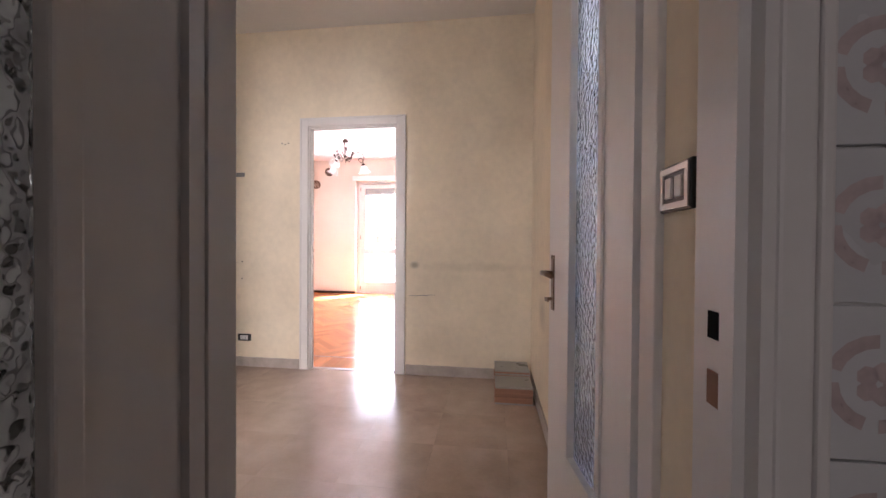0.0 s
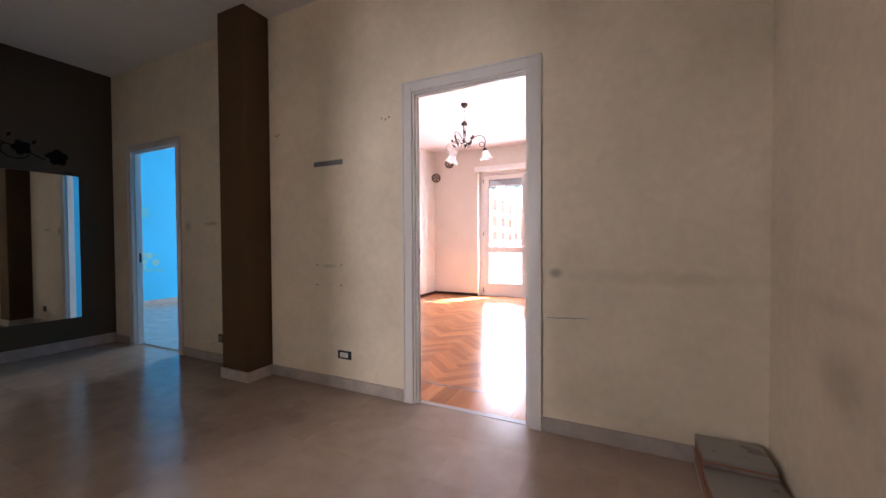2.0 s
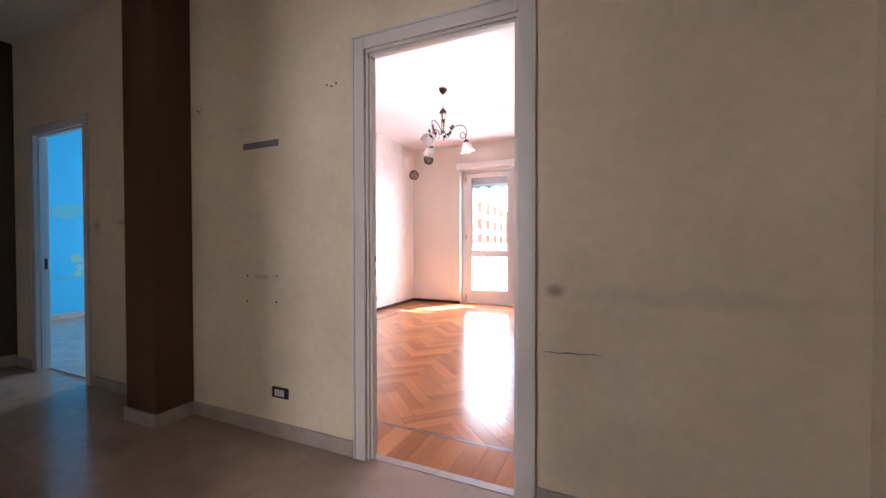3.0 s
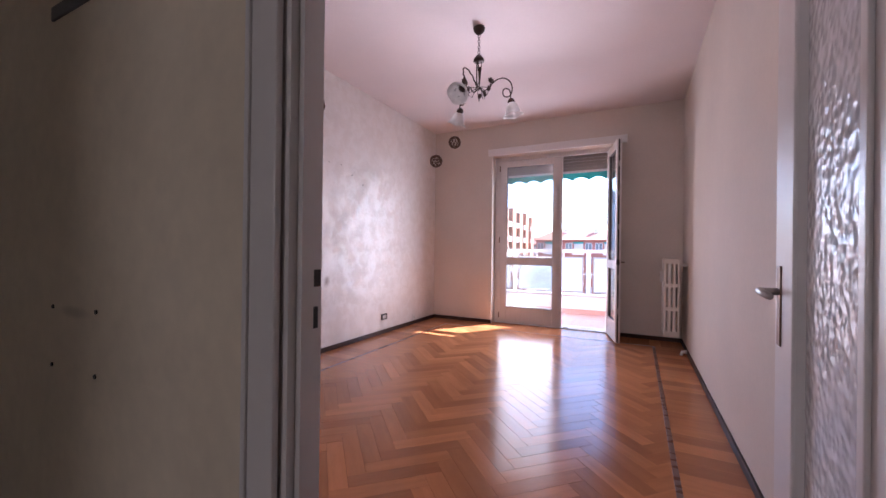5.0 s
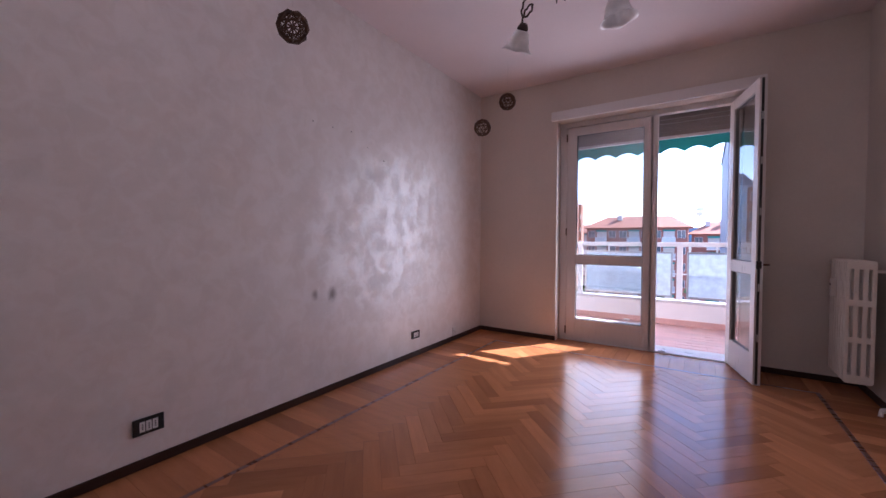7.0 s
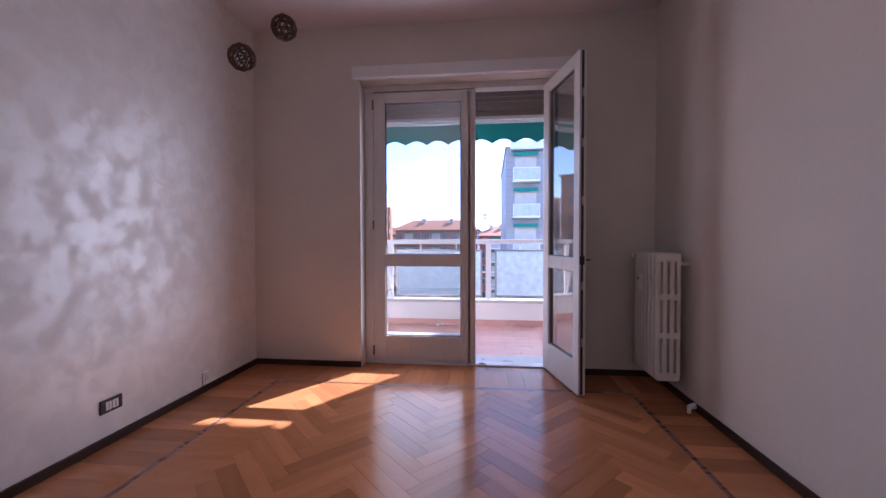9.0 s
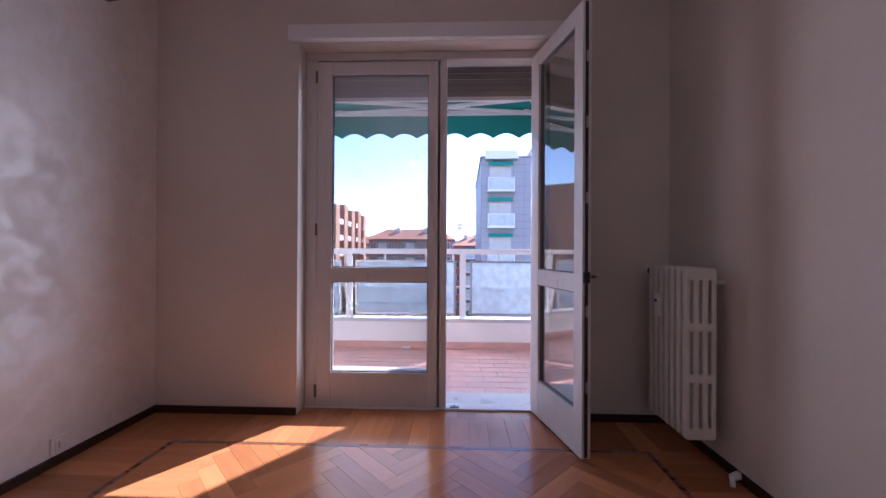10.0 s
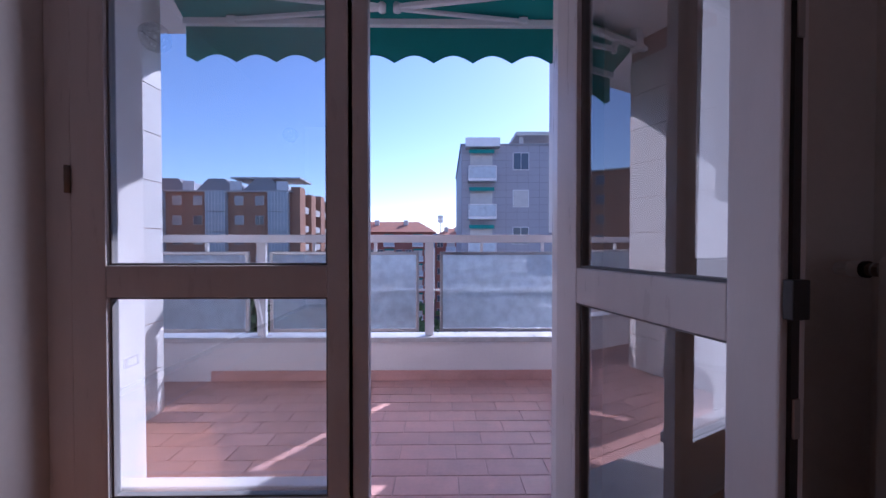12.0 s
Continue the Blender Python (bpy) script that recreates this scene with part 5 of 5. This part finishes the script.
# low red block with a hipped roof
for bx, by, bwid, btop, nb in ((-20.5, 86, 17.5, 3.4, 9), (0.0, 105, 24, 3.2, 10), (-48, 118, 26, 3.0, 10), (-2.5, 92, 7, 2.2, 3)):
    b3, hh = block("apartment_block", bx, by, 0, bwid, 11, btop, 6, nb, M_BRICK2, "red brick apartment block with a tiled hip roof", lambda f, b: "balcony" if b % 3 == 1 else "window")
    bm = bmesh.new()
    lo = [bm.verts.new(p) for p in ((-0.8, -0.8, hh), (bwid + 0.8, -0.8, hh), (bwid + 0.8, 11.8, hh), (-0.8, 11.8, hh))]
    hi = [bm.verts.new(p) for p in ((3, 5.5, hh + 2.4), (bwid - 3, 5.5, hh + 2.4))]
    for f in ((lo[0], lo[1], hi[1], hi[0]), (lo[1], lo[2], hi[1]), (lo[2], lo[3], hi[0], hi[1]), (lo[3], lo[0], hi[0])):
        bm.faces.new(f)
    bm.faces.new(lo)
    roof = part("roof", bm, M_ROOF, b3)
    for c in (0.3, 0.65):
        part("chimney", boxes((bwid * c, bwid * c + 0.9, 3.2, 4.0, hh + 0.6, hh + 2.6)), M_CONC, roof)
mast = thing("radio_mast", -1.2, 108, GZ, "thin steel antenna mast on a roof", "mast")
part("pole", cyl(bmesh.new(), (0, 0, 0), (0, 0, 23.5), 0.12, seg=8), M_STEEL, mast)
for z in (21.5, 22.5):
    part("aerial", boxes((-0.7, 0.7, -0.1, 0.1, z, z + 0.9)), M_STEEL, mast)


def tree(x, y, h, seed):
    rnd = random.Random(seed)
    ob = thing("tree", x, y, GZ, "green leafy street tree", "tree", "street trees")
    bm = tube(bmesh.new(), [(0, 0, 0), (0.1, 0, h * 0.3), (0.0, 0.1, h * 0.75)], lambda u: 0.25 * (1 - 0.8 * u), 8)
    for k in range(5):
        a = k * 1.3
        tube(bm, [(0.05, 0, h * (0.35 + 0.06 * k)), (1.3 * math.cos(a), 1.3 * math.sin(a), h * (0.55 + 0.06 * k))], lambda u: 0.08 * (1 - 0.7 * u), 5)
    part("trunk", bm, M_BARK, ob)
    verts, faces = [], []
    for k in range(900):
        p = Vector((rnd.gauss(0, 1), rnd.gauss(0, 1), rnd.gauss(0, 1))).normalized() * rnd.random() ** 0.4
        p = Vector((p.x * h * 0.28, p.y * h * 0.28, h * 0.68 + p.z * h * 0.30)) * (1 + 0.12 * noise.noise(p * 3))
        u = Vector((rnd.uniform(-1, 1), rnd.uniform(-1, 1), rnd.uniform(-1, 1))).normalized() * 0.28
        v = u.orthogonal().normalized() * 0.22
        i = len(verts)
        verts += [p - u, p + v, p + u, p - v]
        faces.append((i, i + 1, i + 2, i + 3))
    me = bpy.data.meshes.new("crown")
    me.from_pydata([tuple(v) for v in verts], [], faces)
    me.materials.append(M_LEAF)
    cr = new("crown", me)
    cr.parent = ob
    return ob


for i, (x, y, h) in enumerate(((-2.6, 33, 12.5), (-6.5, 30, 11), (-10, 40, 12), (-16, 44, 12.5), (-22, 50, 12))):
    tree(x, y, h, i)

# ---- floor pieces ----


def shared(name, bm, material):
    me = bpy.data.meshes.new(name)
    bmesh.ops.recalc_face_normals(bm, faces=bm.faces[:])
    bm.to_mesh(me)
    bm.free()
    me.materials.append(material)
    return me


def plate_bm(x0, x1, y0, y1, z0=-0.006, z1=0.0, c=0.0012):
    """A low piece with a small chamfer round its top."""
    bm = bmesh.new()
    lo = [bm.verts.new((x, y, z0)) for x, y in ((x0, y0), (x1, y0), (x1, y1), (x0, y1))]
    mid = [bm.verts.new((x, y, z1 - c)) for x, y in ((x0, y0), (x1, y0), (x1, y1), (x0, y1))]
    top = [bm.verts.new((x, y, z1)) for x, y in ((x0 + c, y0 + c), (x1 - c, y0 + c), (x1 - c, y1 - c), (x0 + c, y1 - c))]
    for a, b in ((lo, mid), (mid, top)):
        for i in range(4):
            bm.faces.new((a[i], a[(i + 1) % 4], b[(i + 1) % 4], b[i]))
    bm.faces.new(top)
    return bm


TILE = 0.40
nx, ny = int(math.ceil((HX1 - HX0) / TILE)), int(math.ceil((WALL_Y + 0.02 - HY0 + 0.05) / TILE))
me_full = shared("marble_tile", plate_bm(0.0001, TILE - 0.0001, 0.0001, TILE - 0.0001, c=0.0002), M_MARBLE)
for i in range(nx):
    for j in range(ny):
        x, y = HX0 + TILE * i, HY0 - 0.055 + TILE * j
        wx, wy = min(TILE, HX1 - x), min(TILE, WALL_Y + 0.018 - y)
        t = new("marble_tile", me_full if wx > TILE - 1e-6 and wy > TILE - 1e-6 else shared("marble_tile", plate_bm(0.0001, wx - 0.0001, 0.0001, wy - 0.0001, c=0.0002), M_MARBLE))
        t.parent = floor_hall
        t.location = (x, y, 0)

# herringbone strips, clipped to the inlaid border
PX0, PX1, PY0, PY1 = LX0 + 0.43, LX1 - 0.33, 4.10, 8.335
SL, SW = 0.45, 0.09


def clip(poly, f):
    out = []
    for i, p in enumerate(poly):
        q = poly[(i + 1) % len(poly)]
        a, b = f(p), f(q)
        if a >= 0:
            out.append(p)
        if (a >= 0) != (b >= 0):
            s = a / (a - b)
            out.append((p[0] + (q[0] - p[0]) * s, p[1] + (q[1] - p[1]) * s))
    return out


def strip_faces(poly, ang, cx, cy):
    """A strip as a chamfered prism in its own frame, with its grain along local x."""
    c, s = math.cos(-ang), math.sin(-ang)
    loc = [((x - cx) * c - (y - cy) * s, (x - cx) * s + (y - cy) * c) for x, y in poly]
    mx, my = sum(p[0] for p in loc) / len(loc), sum(p[1] for p in loc) / len(loc)
    bm = bmesh.new()
    shrink = lambda p, k: (p[0] + (mx - p[0]) * k, p[1] + (my - p[1]) * k)
    lo = [bm.verts.new((*p, -0.006)) for p in loc]
    mid = [bm.verts.new((*p, -0.0004)) for p in loc]
    top = [bm.verts.new((*shrink(p, 0.005), 0.0)) for p in loc]
    for a, b in ((lo, mid), (mid, top)):
        for i in range(len(loc)):
            j = (i + 1) % len(loc)
            bm.faces.new((a[i], a[j], b[j], b[i]))
    bm.faces.new(top)
    return bm


strips = []
R2 = math.sqrt(0.5)
ratio = int(round(SL / SW))
for row in range(-60, 80):
    for col in range(-8, 14):
        for flip in (0, 1):
            # herringbone lattice in its own axes, then turned by 45 degrees
            ox, oy = row * SW + col * SL, row * SW - col * SL
            if flip == 0:
                r = [(ox, oy), (ox + SL, oy), (ox + SL, oy + SW), (ox, oy + SW)]
            else:
                r = [(ox + SL, oy - SL + SW), (ox + SL + SW, oy - SL + SW), (ox + SL + SW, oy + SW), (ox + SL, oy + SW)]
            g = 0.0004
            mxp, myp = sum(p[0] for p in r) / 4, sum(p[1] for p in r) / 4
            r = [(p[0] - g * (1 if p[0] > mxp else -1), p[1] - g * (1 if p[1] > myp else -1)) for p in r]
            w = [(-2.2 + (p[0] - p[1]) * R2, 4.0 + (p[0] + p[1]) * R2) for p in r]
            for f in (lambda p: p[0] - PX0, lambda p: PX1 - p[0], lambda p: p[1] - PY0, lambda p: PY1 - p[1]):
                w = clip(w, f)
                if len(w) < 3:
                    break
            if len(w) < 3:
                continue
            area = abs(sum(w[i][0] * w[(i + 1) % len(w)][1] - w[(i + 1) % len(w)][0] * w[i][1] for i in range(len(w)))) / 2
            if area < 0.0004:
                continue
            strips.append((w, math.pi / 4 + (math.pi / 2 if flip else 0), area))
full_mesh = {}
rest_v, rest_f = [], []
strips.sort(key=lambda q: abs(sum(p[0] for p in q[0]) / len(q[0]) + 2.1))
for i, (w, ang, area) in enumerate(strips):
    cx, cy = sum(p[0] for p in w) / len(w), sum(p[1] for p in w) / len(w)
    if i >= 300:
        k = len(rest_v)
        rest_v += [(*p, 0.0) for p in w]
        rest_f.append(tuple(range(k, k + len(w))))
        continue
    whole = area > SL * SW * 0.97 and len(w) == 4
    if whole and "m" in full_mesh:
        me = full_mesh["m"]
    else:
        me = shared("parquet_strip", strip_faces(w, ang, cx, cy), M_PARQUET)
        if whole:
            full_mesh["m"] = me
    t = new("parquet_strip", me)
    t.parent = floor_living
    t.matrix_basis = pose(cx, cy, random.uniform(-0.0004, 0.0), random.uniform(-0.12, 0.12), random.uniform(-0.06, 0.06), math.degrees(ang) + (180 if whole and random.random() < 0.5 else 0))

if rest_f:
    me = bpy.data.meshes.new("parquet_rest")
    me.from_pydata(rest_v, [], rest_f)
    me.materials.append(M_PARQUET)
    ob = tagged(new("parquet_rest", me), kind="stuff")
    ob.parent = floor_living

# dark inlay line and the border boards outside it
for x0, x1, y0, y1 in ((PX0 - 0.028, PX0, PY0 - 0.028, PY1 + 0.028), (PX1, PX1 + 0.028, PY0 - 0.028, PY1 + 0.028), (PX0, PX1, PY0 - 0.028, PY0), (PX0, PX1, PY1, PY1 + 0.028)):
    t = new("inlay_strip", shared("inlay_strip", plate_bm(x0, x1, y0, y1, z1=0.0004), M_WENGE))
    t.parent = floor_living
OX0, OX1, OY0, OY1 = LX0, LX1, LY0 - 0.005, LY1
board = 0.12


def boards_along(x0, x1, y0, y1, along):
    n = max(1, int(round(((x1 - x0) if along == "x" else (y1 - y0)) / board)))
    step = ((x1 - x0) if along == "x" else (y1 - y0)) / n
    ln = (y1 - y0) if along == "x" else (x1 - x0)
    me = shared("border_board", plate_bm(-ln / 2, ln / 2, -step / 2 + 0.0004, step / 2 - 0.0004, c=0.0006), M_PARQUET)
    for k in range(n):
        t = new("border_board", me)
        t.parent = floor_living
        if along == "x":
            t.matrix_basis = pose(x0 + step * (k + 0.5), (y0 + y1) / 2, 0, 0, 0, 90)
        else:
            t.matrix_basis = pose((x0 + x1) / 2, y0 + step * (k + 0.5), 0)


boards_along(OX0, OX1, PY1 + 0.0285, OY1, "x")
boards_along(OX0, OX1, OY0, PY0 - 0.0285, "x")
boards_along(OX0, PX0 - 0.0285, PY0 - 0.0285, PY1 + 0.0285, "y")
boards_along(PX1 + 0.0285, OX1, PY0 - 0.0285, PY1 + 0.0285, "y")
boards_along(W0, W1, OY1, FY - 0.05, "x")

# balcony tiles
TW, TH = 0.30, 0.15
me_t = shared("terracotta_tile", plate_bm(0.0025, TW - 0.0025, 0.0025, TH - 0.0025, z0=-0.005, z1=0.0), M_TERRA)
for j in range(11):
    for i in range(21):
        x = -3.62 + TW * i + (TW / 2 if j % 2 else 0)
        t = new("terracotta_tile", me_t)
        t.parent = floor_balcony
        t.location = (x, FACE_Y + 0.005 + TH * j * 0.955, BZ)
        t.scale = (1, 0.955, 1)
